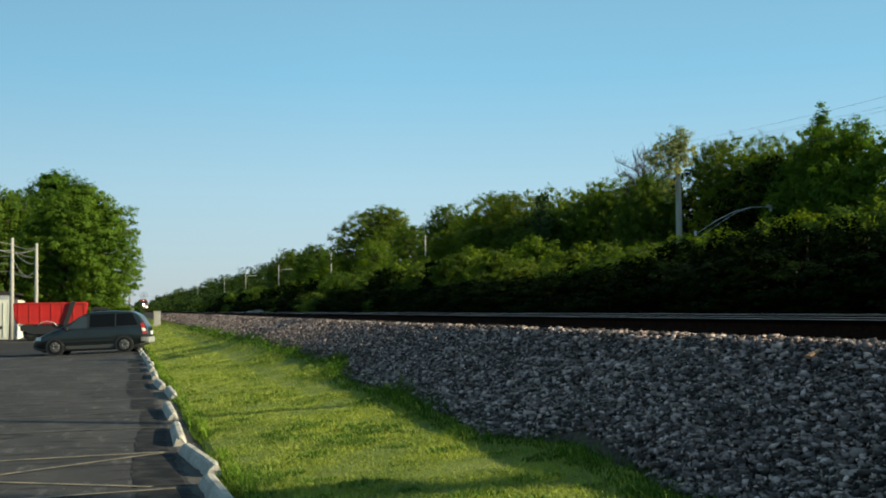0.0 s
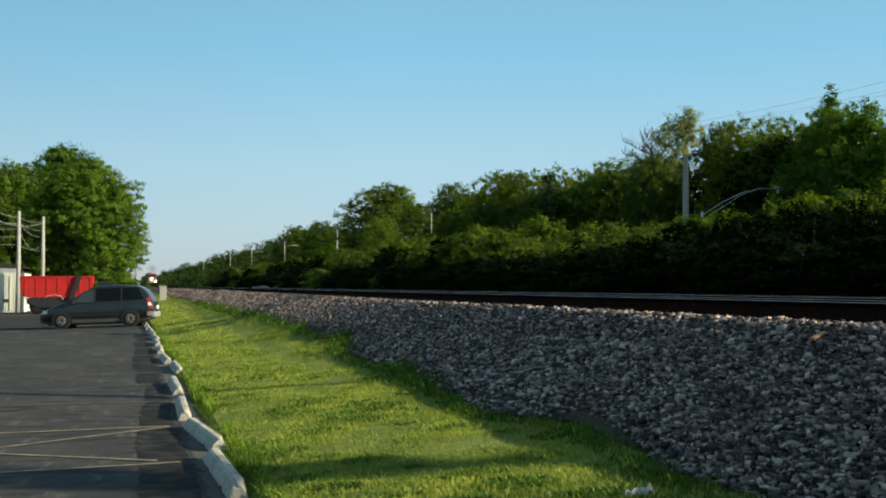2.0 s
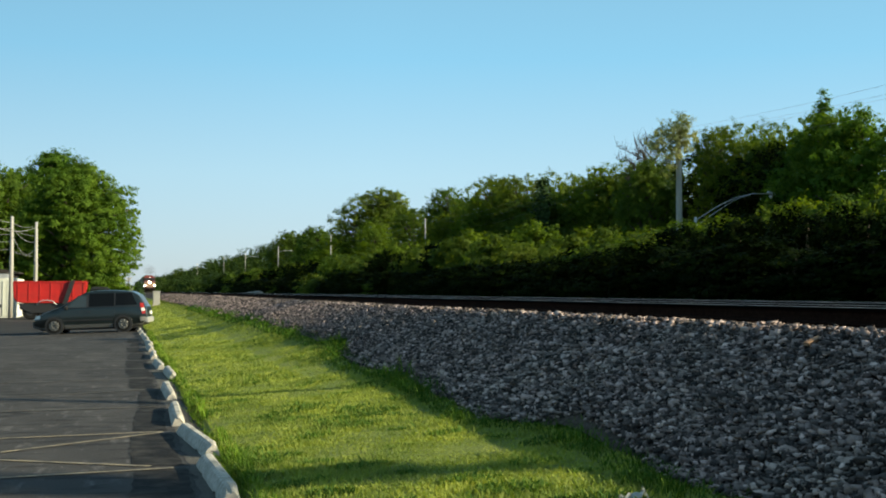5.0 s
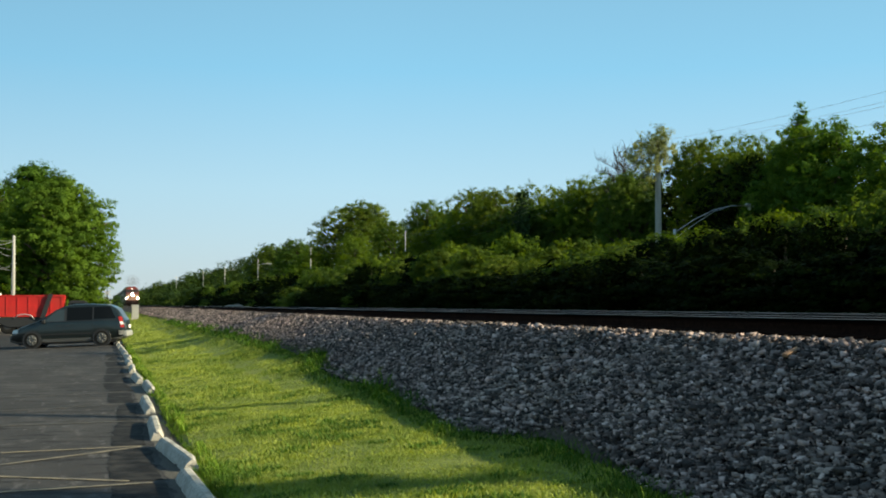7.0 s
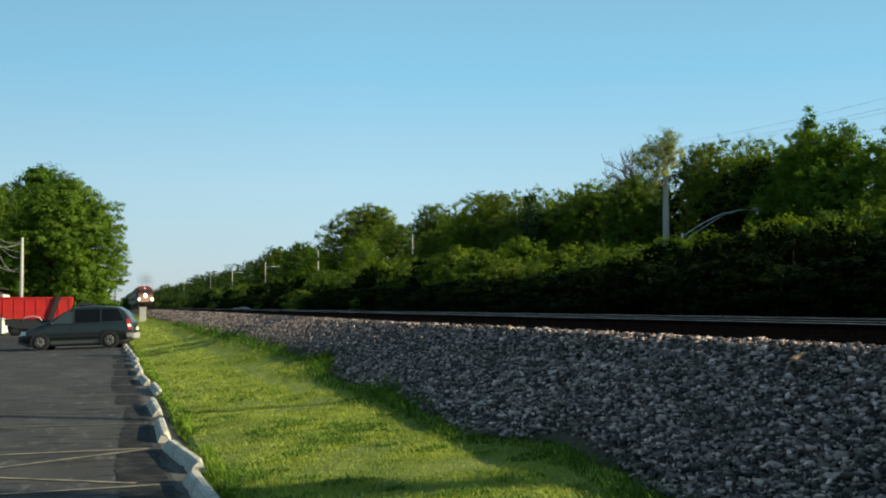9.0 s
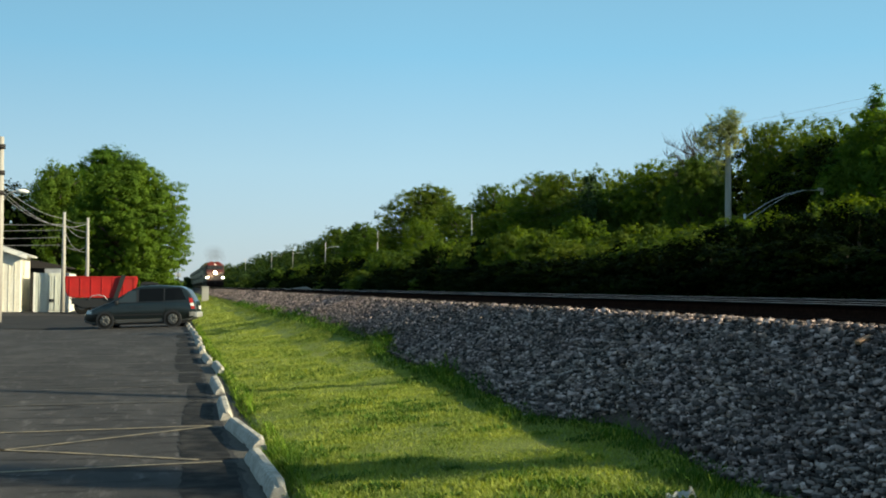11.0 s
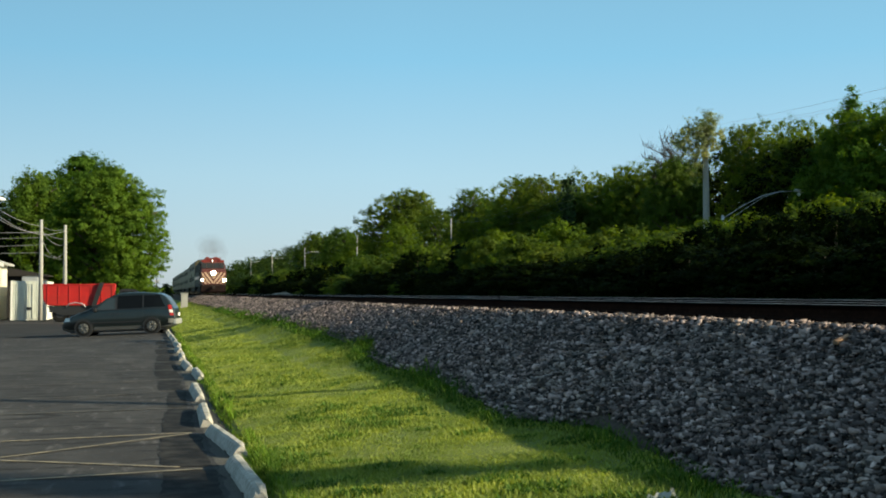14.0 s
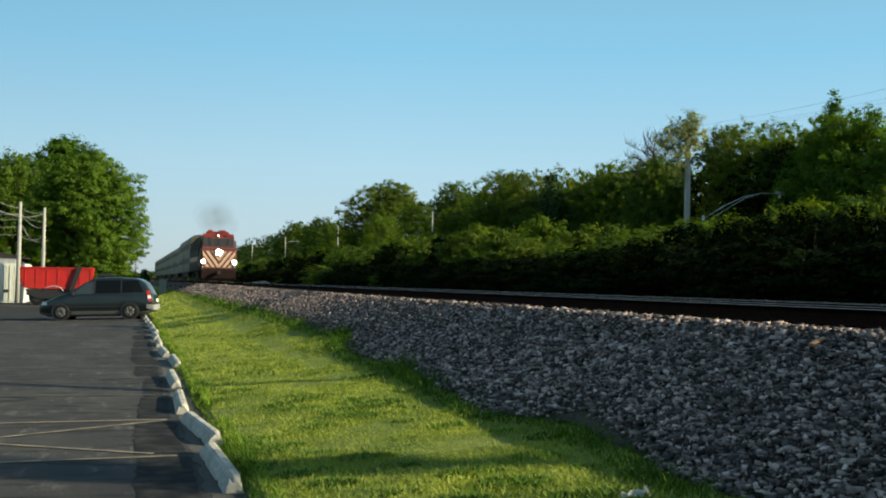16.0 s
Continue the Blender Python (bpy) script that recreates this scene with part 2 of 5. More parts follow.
def box(bm, x0, x1, y0, y1, z0, z1, bevel=0.0, mat=0):
    """A box with optional bevelled edges, added to bm."""
    vs = [bm.verts.new((x, y, z)) for x in (x0, x1) for y in (y0, y1) for z in (z0, z1)]
    fs = [bm.faces.new([vs[i] for i in q]) for q in ((0, 1, 3, 2), (4, 6, 7, 5), (0, 4, 5, 1), (2, 3, 7, 6), (0, 2, 6, 4), (1, 5, 7, 3))]
    for f in fs:
        f.material_index = mat
    if bevel:
        es = {e for f in fs for e in f.edges}
        bmesh.ops.bevel(bm, geom=list(es), offset=bevel, segments=2, affect="EDGES", profile=0.6)
    return bm


def tube(bm, points, radii, sides=8, cap=True, mat=0):
    """A tapered tube through points."""
    rings = []
    pts = [Vector(p) for p in points]
    for i, p in enumerate(pts):
        d = (pts[min(i + 1, len(pts) - 1)] - pts[max(i - 1, 0)]).normalized()
        u = d.cross(Vector((0, 0, 1)) if abs(d.z) < 0.9 else Vector((1, 0, 0))).normalized()
        v = d.cross(u)
        r = radii[i] if isinstance(radii, (list, tuple)) else radii
        rings.append([bm.verts.new(p + r * (math.cos(2 * math.pi * k / sides) * u + math.sin(2 * math.pi * k / sides) * v)) for k in range(sides)])
    for a, b in zip(rings, rings[1:]):
        for k in range(sides):
            f = bm.faces.new((a[k], a[(k + 1) % sides], b[(k + 1) % sides], b[k]))
            f.smooth, f.material_index = True, mat
    if cap:
        for r in (rings[0][::-1], rings[-1]):
            bm.faces.new(r).material_index = mat
    return bm


def prism(bm, outline, lo, hi, axis="y", mat=0):
    """An outline of (u, v) points pushed from lo to hi along an axis."""
    def at(u, v, w):
        return {"y": (u, w, v), "x": (w, u, v), "z": (u, v, w)}[axis]
    a, b = [bm.verts.new(at(u, v, lo)) for u, v in outline], [bm.verts.new(at(u, v, hi)) for u, v in outline]
    n = len(outline)
    fs = [bm.faces.new((a[i], a[(i + 1) % n], b[(i + 1) % n], b[i])) for i in range(n)] + [bm.faces.new(a[::-1]), bm.faces.new(b)]
    for f in fs:
        f.material_index = mat
    bmesh.ops.recalc_face_normals(bm, faces=fs)
    return fs


def empty(name, m, label, category, group="", kind=""):
    o = new(name)
    o.matrix_world = m
    return tagged(o, label, category, group, kind)


def curve(x, knots):
    """The value at x of a line through knots (x, value)."""
    if x <= knots[0][0]:
        return knots[0][1]
    for (a, p), (b, q) in zip(knots, knots[1:]):
        if x <= b:
            return p + (q - p) * (x - a) / (b - a)
    return knots[-1][1]


# ---- the lie of the land ----
def wave(y, seed=0.0):
    return (0.5 * math.sin(0.83 * y + seed) + 0.32 * math.sin(2.1 * y + 1.3 + seed) + 0.2 * math.sin(4.7 * y + 0.4 + 2 * seed))


def ground_z(x, y=0.0):
    """Height of the ground sheet: car park, verge that rises to the railway, higher ground beyond."""
    xs = (-60, 0.85, 0.9, 1.05, 2.2, 4.0, 5.5, 13.0, 17.0, 60.0, 3000)
    zs = (-0.5, -0.5, -0.05, 0.07, 0.2, 0.34, 0.42, 0.6, 0.95, 1.0, 1.0)
    x = max(x, xs[0])
    s = min(1.0, max(0.0, (y - 13) / 11))
    r = min(1.0, max(0.0, (y - 24) / 14))
    bank = 0.0
    if x < 12.9:
        bank = 0.3 * s * s * (3 - 2 * s) * min(1.0, max(0.0, (x - 3.0) / 1.5)) + 0.22 * r * r * (3 - 2 * r) * min(1.0, max(0.0, (x - 1.5) / 2.5))
    for a, b, p, q in zip(xs, xs[1:], zs, zs[1:]):
        if x <= b:
            return p + (q - p) * (x - a) / (b - a) + bank
    return 1.0


TOE = [(0, 4.0), (6.6, 4.08), (7.6, 3.95), (8.5, 4.2), (10.4, 4.34), (11.7, 3.86), (13.5, 4.05), (16.4, 4.25), (19.6, 3.95), (21.4, 4.1), (23, 4.7), (24.6, 4.4), (33, 4.25), (38, 4.1), (64, 4.05), (200, 4.0)]


def toe_x(y):
    """Where the loose rock ends against the grass."""
    return curve(y, TOE) + 0.07 * wave(0.9 * y)


def pave_z(x, y):
    """Height of the asphalt, which falls away from the verge further on."""
    s = min(1.0, max(0.0, (y - 26) / 18))
    return -0.042 * min(5.0, max(0.0, 0.3 - x)) * s * s * (3 - 2 * s)


def bed_z(x, y):
    """Height of the ballast bed."""
    if x < 5.68:
        s, r = min(1.0, max(0.0, (y - 13) / 11)), min(1.0, max(0.0, (y - 24) / 14))
        foot = 0.28 + 0.22 * s * s * (3 - 2 * s) + 0.23 * r * r * (3 - 2 * r)
        return foot + (1.335 - foot) * (x - 3.9) / (5.68 - 3.9)
    if x < 13.3:
        return 1.335
    return 1.335 - (x - 13.3) * 0.55


def ground():
    xs = [-3000, -400, -60, -25, -10, -3, 0.5, 0.85, 0.9, 0.97, 1.05, 1.3, 1.7, 2.2, 2.8, 3.4, 4.0, 4.7, 5.5, 8, 13, 15, 17, 24, 40, 60, 200, 3000]
    ys = [-400, -60, -20] + [i * 0.8 for i in range(-5, 70)] + [60, 80, 110, 150, 250, 500, 1200, 4500]
    v = np.array([(x, y, ground_z(x, y) + (0.02 * wave(y * 0.9, x) if 1 < x < 3.9 else 0)) for y in ys for x in xs])
    w = len(xs)
    f = np.array([(j * w + i, j * w + i + 1, (j + 1) * w + i + 1, (j + 1) * w + i) for j in range(len(ys) - 1) for i in range(w - 1)])
    o = obj("ground", arrays("ground", v, f), TURF)
    o.data.polygons.foreach_set("use_smooth", [True] * len(o.data.polygons))
    return tagged(o, "mown green grass verge beside a car park and railway", "ground", kind="structure")


def car_park():
    xs = [-60, -20, -8, -6, -5, -4, -3, -2, -1, 0, 0.3, 0.98]
    ys = [-30, 0, 10, 20, 24] + [26 + 2 * i for i in range(11)] + [60, 80, 110, 150]
    w = len(xs)
    v = np.array([(x, y, pave_z(x, y)) for y in ys for x in xs])
    f = np.array([(j * w + i, j * w + i + 1, (j + 1) * w + i + 1, (j + 1) * w + i) for j in range(len(ys) - 1) for i in range(w - 1)])
    o = obj("pavement", arrays("pavement", v, f), ASPHALT)
    o.data.polygons.foreach_set("use_smooth", [True] * len(o.data.polygons))
    return tagged(o, "worn dark grey asphalt of a car park", "asphalt", kind="structure")


def track_bed():
    xs = [0.0, 0.2, 0.4, 0.6, 0.8, 1.0]
    ys = [-80, -20] + [i * 0.5 for i in range(-8, 160)] + [85, 100, 130, 200, 400, 900, 2500]
    v = []
    for y in ys:
        toe = toe_x(y) - 0.25
        row = [toe + (5.68 - toe) * s for s in xs] + [6.4, 7.2, 8.0, 9.2, 10.4, 11.2, 12.0, 13.3, 14.6]
        v += [(x, y, bed_z(x, y) + (0.012 * wave(3.1 * y, 7 * x) if y < 80 else 0)) for x in row]
        w = len(row)
    f = np.array([(j * w + i, j * w + i + 1, (j + 1) * w + i + 1, (j + 1) * w + i) for j in range(len(ys) - 1) for i in range(w - 1)])
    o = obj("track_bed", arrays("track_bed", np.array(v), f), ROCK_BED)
    return tagged(o, "raised bed of grey crushed rock under two tracks", "ballast", kind="structure")


def ballast():
    """Crushed rock lying on the slope and shoulder of the bed, one joined heap."""
    rng = np.random.default_rng(3)
    cube = np.array([(x, y, z) for x in (-1, 1) for y in (-1, 1) for z in (-1, 1)]) * 0.72
    tri = np.array([(0, 1, 3), (0, 3, 2), (4, 6, 7), (4, 7, 5), (0, 4, 5), (0, 5, 1), (2, 3, 7), (2, 7, 6), (0, 2, 6), (0, 6, 4), (1, 5, 7), (1, 7, 3)])
    spots = []
    for y0, y1, density, size in ((3.0, 11, 1750, 0.0215), (11, 20, 1150, 0.025), (20, 36, 900, 0.0235), (36, 60, 450, 0.03), (60, 90, 190, 0.042), (90, 150, 80, 0.055)):
        n = int((y1 - y0) * 3.1 * density)
        ys = rng.uniform(y0, y1, n)
        us = rng.uniform(-0.10, 1.14, n) if y0 < 40 else rng.uniform(-0.05, 1.1, n)
        for y, u in zip(ys, us):
            toe = toe_x(y)
            x = toe + (5.68 - toe) * u
            if u < 0.03 and rng.random() < 0.55:
                continue
            spots.append((x, y, max(bed_z(x, y), ground_z(x, y)) + rng.uniform(-0.025, 0.05), size * min(1.9, rng.lognormal(0, 0.4))))
    eight = np.array([(1, 0, 0), (-1, 0, 0), (0, 1, 0), (0, -1, 0), (0, 0, 1), (0, 0, -1)]) * 1.05
    eight_tri = np.array([(0, 2, 4), (2, 1, 4), (1, 3, 4), (3, 0, 4), (2, 0, 5), (1, 2, 5), (3, 1, 5), (0, 3, 5)])
    s = np.array(spots)
    verts, faces, count = [], [], 0
    for s, solid, sides in ((s[s[:, 1] < 20], cube, tri), (s[s[:, 1] >= 20], eight, eight_tri)):
        n, k = len(s), len(solid)
        v = np.repeat(solid[None], n, 0) * rng.uniform(0.55, 1.3, (n, k, 1)) + rng.normal(0, 0.16, (n, k, 3))
        v *= rng.uniform((0.7, 0.6, 0.3), (1.6, 1.2, 0.8), (n, 3))[:, None, :]
        a, b = rng.uniform(0, 2 * math.pi, n), rng.normal(0, 0.65, n)
        ca, sa, cb, sb = np.cos(a), np.sin(a), np.cos(b), np.sin(b)
        rot = np.zeros((n, 3, 3))
        rot[:, 0, 0], rot[:, 0, 1], rot[:, 1, 0], rot[:, 1, 1], rot[:, 2, 2] = ca, -sa, sa, ca, 1
        tip = np.zeros((n, 3, 3))
        tip[:, 0, 0], tip[:, 1, 1], tip[:, 1, 2], tip[:, 2, 1], tip[:, 2, 2] = 1, cb, -sb, sb, cb
        v = np.einsum("nij,njk,nlk->nli", rot, tip, v) * s[:, None, 3:4] + s[:, None, :3]
        verts.append(v.reshape(-1, 3))
        faces.append((sides[None] + count + k * np.arange(n)[:, None, None]).reshape(-1, 3))
        count += n * k
    v, f = np.concatenate(verts), np.concatenate(faces)
    o = obj("ballast", arrays("ballast", v, f), ROCK)
    return tagged(o, "loose grey crushed rock heaped along the railway", "ballast", kind="stuff")


def blades(name, label, mat, areas, seed, gather=None):
    """Grass as bent blades of two faces: areas of (x0, x1, y0, y1, blades per square metre, height, width, edge)."""
    rng = np.random.default_rng(seed)
    vs = []
    for x0, x1, y0, y1, density, tall, wide, wander in areas:
        n = int((x1 - x0) * (y1 - y0) * density)
        x, y = rng.uniform(x0, x1, n), rng.uniform(y0, y1, n)
        thick = np.sin(2.3 * x + 1.1 * y) + np.sin(3.9 * x - 2.7 * y + 1) + np.sin(0.9 * y - 1.7 * x)
        spotty = np.sin(7.1 * x + 3.3 * y) + np.sin(5.2 * x - 8.3 * y + 2) + np.sin(11.3 * y + 2.4 * x) + 0.8 * thick
        keep = rng.random(n) < np.clip(0.8 + 0.22 * spotty, 0.55, 1.0)
        if gather is not None:
            keep = spotty > gather
        x, y, thick = x[keep], y[keep], thick[keep]
        n = len(x)
        x = x + wander * (np.array([toe_x(k) for k in y]) - 4.0) * np.clip((x - 1.2) / 2.6, 0, 1)
        z = np.array([ground_z(k, m) + (0.02 * wave(m * 0.9, k) if 1 < k < 3.9 else 0) for k, m in zip(x, y)])
        h = tall * rng.lognormal(0, 0.3, n) * np.clip(1 + 0.2 * thick, 0.7, 1.5)
        a = rng.uniform(0, 2 * math.pi, n)
        lean = rng.uniform(0.2, 1.3, n) * h
        across = np.stack([np.cos(a), np.sin(a), 0 * a], 1) * (wide * rng.uniform(0.6, 1.4, n))[:, None]
        along = np.stack([-np.sin(a), np.cos(a), 0 * a], 1)
        root = np.stack([x, y, z - 0.01], 1)
        midp = root + along * (0.3 * lean)[:, None] + np.stack([0 * h, 0 * h, 0.6 * h], 1)
        tip = root + along * lean[:, None] + np.stack([0 * h, 0 * h, h], 1)
        vs.append(np.stack([root - across, root + across, midp + 0.7 * across, midp - 0.7 * across, tip], 1))
    v = np.concatenate(vs)
    n = len(v)
    k = 5 * np.arange(n)[:, None]
    f = np.concatenate([k + np.array([[0, 1, 2]]), k + np.array([[0, 2, 3]]), k + np.array([[3, 2, 4]])])
    return tagged(obj(name, arrays(name, v.reshape(-1, 3), f), mat), label, "grass", kind="stuff")


# ---- railway ----
RAIL_Z = 1.552
RAIL_PROFILE = [(-0.075, 0), (0.075, 0), (0.07, 0.016), (0.02, 0.034), (0.012, 0.06), (0.012, 0.12), (0.037, 0.134), (0.037, 0.167),
                (0.033, 0.171), (-0.033, 0.171), (-0.037, 0.167), (-0.037, 0.134), (-0.012, 0.12), (-0.012, 0.06), (-0.02, 0.034), (-0.07, 0.016)]


def tie_mesh():
    bm = bmesh.new()
    box(bm, -1.3, 1.3, -0.115, 0.115, -0.18, 0, bevel=0.012)
    for s in (-0.7535, 0.7535):
        box(bm, s - 0.18, s + 0.18, -0.1, 0.1, 0.0, 0.012, mat=1)
        for dx in (-0.1, 0.1):
            box(bm, s + dx - 0.014, s + dx + 0.014, -0.06, -0.03, 0.012, 0.04, mat=1)
    me = bpy.data.meshes.new("tie")
    bm.to_mesh(me)
    bm.free()
    me.materials.append(TIE_WOOD), me.materials.append(RUST)
    return me


def railway_track(x, tie):
    track = empty("railway_track", pose(x, 0, 0), "railway track with rusty rails on dark timber ties", "railway track", "railway tracks")
    for s in (-0.7535, 0.7535):
        bm = bmesh.new()
        for f in prism(bm, [(s + u, RAIL_Z - 0.171 + v) for u, v in RAIL_PROFILE], -80, 1500):
            f.material_index = 1 if f.calc_center_median().z > RAIL_Z - 0.008 else (2 if f.calc_center_median().z > RAIL_Z - 0.03 else 0)
        part("rail", bm, (RUST, RAIL_TOP, RAIL_SIDE), track, "rusty steel rail with polished head")
    rng = random.Random(int(x * 10))
    for i in range(130):
        o = new("tie", tie)
        o.parent = track
        o.matrix_basis = pose(rng.uniform(-0.04, 0.04), 3 + i * 0.51, RAIL_Z - 0.184 - rng.uniform(0, 0.008), 0, 0, rng.uniform(-1, 1))
    return track


def wheel_stop_mesh(k):
    """A cast concrete wheel stop: sloping sides, chipped corners, drain notches along its foot."""
    rng = random.Random(k)
    n, length = 24, 2.15
    bm = bmesh.new()
    rings = []
    for i in range(n + 1):
        y = -length / 2 + length * i / n
        worn = rng.uniform(0.02, 0.045) if i in (0, n) else 0.012 if i in (1, n - 1) else 0.0
        foot = 0.03 if i % 12 in (5, 6) else 0.0
        j = [rng.uniform(-0.004, 0.0035) for _ in range(6)]
        ring = [(-0.112 + j[0], foot), (-0.106 + worn, 0.05 + worn), (-0.072 + j[1] + worn, 0.128 - worn + j[2]), (-0.04 + worn, 0.148 - worn + j[3]),
                (0.02 - worn, 0.15 - worn + j[4]), (0.052 - worn, 0.132 - worn), (0.09 + j[5], foot)]
        rings.append([bm.verts.new((u, y, v)) for u, v in ring])
    for a, b in zip(rings, rings[1:]):
        for q in range(7):
            bm.faces.new((a[q], b[q], b[(q + 1) % 7], a[(q + 1) % 7]))
    bm.faces.new(rings[0]), bm.faces.new(rings[-1][::-1])
    bmesh.ops.recalc_face_normals(bm, faces=bm.faces[:])
    me = bpy.data.meshes.new("wheel_stop")
    bm.to_mesh(me)
    bm.free()
    me.materials.append(CONCRETE)
    return me


def wheel_stops():
    meshes = [wheel_stop_mesh(k) for k in range(4)]
    rng = random.Random(8)
    spots = [(0.88, 10.25, 1.7), (0.87, 12.9, 5.0), (0.78, 15.7, -1), (0.815, 19.2, 0.5), (1.0, 23.4, 1), (0.87, 26.3, 1.5), (0.865, 30.1, -1),
             (0.86, 33.8, 1), (0.9, 37.0, 2), (0.88, 40.4, 1), (0.86, 43.6, 1), (0.82, 46.8, 0), (0.8, 50.0, 0)]
    for i, (x, y, turn) in enumerate(spots):
        o = new("wheel_stop", meshes[i % 4])
        o.matrix_world = pose(x - 0.045, y, -0.01, rng.uniform(-0.6, 0.6), rng.uniform(-4, 3), turn)
        o.scale = (0.86, 1, 1)
        tagged(o, "weathered pale concrete wheel stop at the asphalt edge", "wheel stop", "wheel stops along the verge")


def ribbon(name, label, category, mat, points, width, z=0.005, rag=0.0, seed=0):
    """A thin painted or spilled strip on the asphalt along points (x, y)."""
    rng = random.Random(seed)
    bm = bmesh.new()
    rows = []
    for (x0, y0), (x1, y1) in zip(points, points[1:]):
        d = Vector((x1 - x0, y1 - y0)).normalized()
        steps = max(2, int(math.hypot(x1 - x0, y1 - y0) / 0.12))
        for i in range(steps + 1):
            s = i / steps
            w = width / 2 * (1 + rag * (rng.uniform(-1, 1) if rag < 0.2 else wave(3.0 * s, seed) + 0.25 * rng.uniform(-1, 1) ** 3))
            p = Vector((x0 + (x1 - x0) * s, y0 + (y1 - y0) * s))
            rows.append((bm.verts.new((p.x - d.y * w, p.y + d.x * w, z)), bm.verts.new((p.x + d.y * w, p.y - d.x * w, z))))
    for a, b in zip(rows, rows[1:]):
        bm.faces.new((a[0], a[1], b[1], b[0]))
    bmesh.ops.recalc_face_normals(bm, faces=bm.faces[:])
    o = part(name, bm, mat)
    if o.data.polygons[0].normal.z < 0:
        o.data.flip_normals()
    return tagged(o, label, category, kind="structure")


def markings():
    lines = [((-9, 12.9), (-1.3, 13.8), (0.5, 14.08)), ((-9, 6.9), (-1.18, 12.62), (0.5, 14.02)), ((-9, 15.6), (-1.13, 12.08), (0.29, 11.33)),
             ((-9, 9.6), (-0.66, 10.98), (0.5, 11.18)), ((-5, 16.4), (-1.59, 16.85), (0.5, 17.13)), ((-5, 18.4), (-0.6, 19.54), (0.5, 20.2)),
             ((-4, 21.6), (-0.25, 22.46), (0.5, 22.95)), ((-4, 25.0), (0.5, 25.7)), ((-4, 28.2), (0.5, 28.7)), ((-4, 31.6), (0.5, 32.0)), ((-4, 35.6), (0.5, 35.4))]
    for i, p in enumerate(lines):
        ribbon("trim_line", "faded parking line painted on asphalt", "parking line", PAINT_STRIPE if i < 4 else FADED_STRIPE, p, 0.07, 0.009, 0.15, i)
    rng = random.Random(52)
    bays = (5.4, 8.4, 11.2, 14.05, 17.1, 20.1, 22.9, 25.7, 28.7, 32.0, 35.4, 38.4, 41.2)
    for i, (y0, y1) in enumerate(zip(bays, bays[1:])):
        wide, shift = rng.uniform(0.3, 0.46), rng.uniform(-0.05, 0.05)
        middle = 0.6 - wide / 2
        ribbon("trim_patch", "dark patch of fresh sealer between parking lines", "asphalt patch", SEALER,
               ((middle + shift, y0 + rng.uniform(0.1, 0.3)), (middle - 0.03, (y0 + y1) / 2), (middle - shift, y1 - rng.uniform(0.1, 0.3))), wide, 0.0045, 0.22, 50 + i)
    ribbon("trim_dirt", "strip of dry dirt at the asphalt edge", "dirt", DIRT, [(0.76 + 0.02 * (i % 2), 3 + i * 1.5) for i in range(30)], 0.26, 0.003, 0.5, 99)


def dark_apron():
    """Darker asphalt before the yard, following the slope of the car park."""
    bm = bmesh.new()
    g = [[bm.verts.new((x, y + 0.5 * wave(0.4 * x, y), pave_z(x, y) + 0.018)) for x in [-30 + 26.8 * i / 24 for i in range(25)]] for y in (51.5, 55, 58, 61, 64, 67, 70, 73)]
    for p, r in zip(g, g[1:]):
        for i in range(24):
            bm.faces.new((p[i], p[i + 1], r[i + 1], r[i]))
    tagged(part("trim_apron", bm, DARK_ASPHALT), "darker asphalt before the yard", "asphalt", kind="structure")


def gravel_pile():
    """A low spoil heap of pale gravel beyond the far track."""
    bm = bmesh.new()
    g = []
    for i in range(41):
        u = -1 + i / 20
        row = []
        for j in range(13):
            v = -1 + j / 6
            h = max(0.0, 1 - u * u) ** 1.3 * max(0.0, 1 - v * v)
            row.append(bm.verts.new((1.1 * v, 24 * u, 1.0 * h * (1 + 0.25 * wave(9 * u, 3 * v)) - 0.05)))
        g.append(row)
    for p, r in zip(g, g[1:]):
        for k in range(12):
            bm.faces.new((p[k], p[k + 1], r[k + 1], r[k])).smooth = True
    o = part("spoil_mound", bm, PALE_GRAVEL)
    o.matrix_world = pose(14.4, 128, 0.72)
    tagged(o, "low heap of pale gravel beyond the far track", "mound")


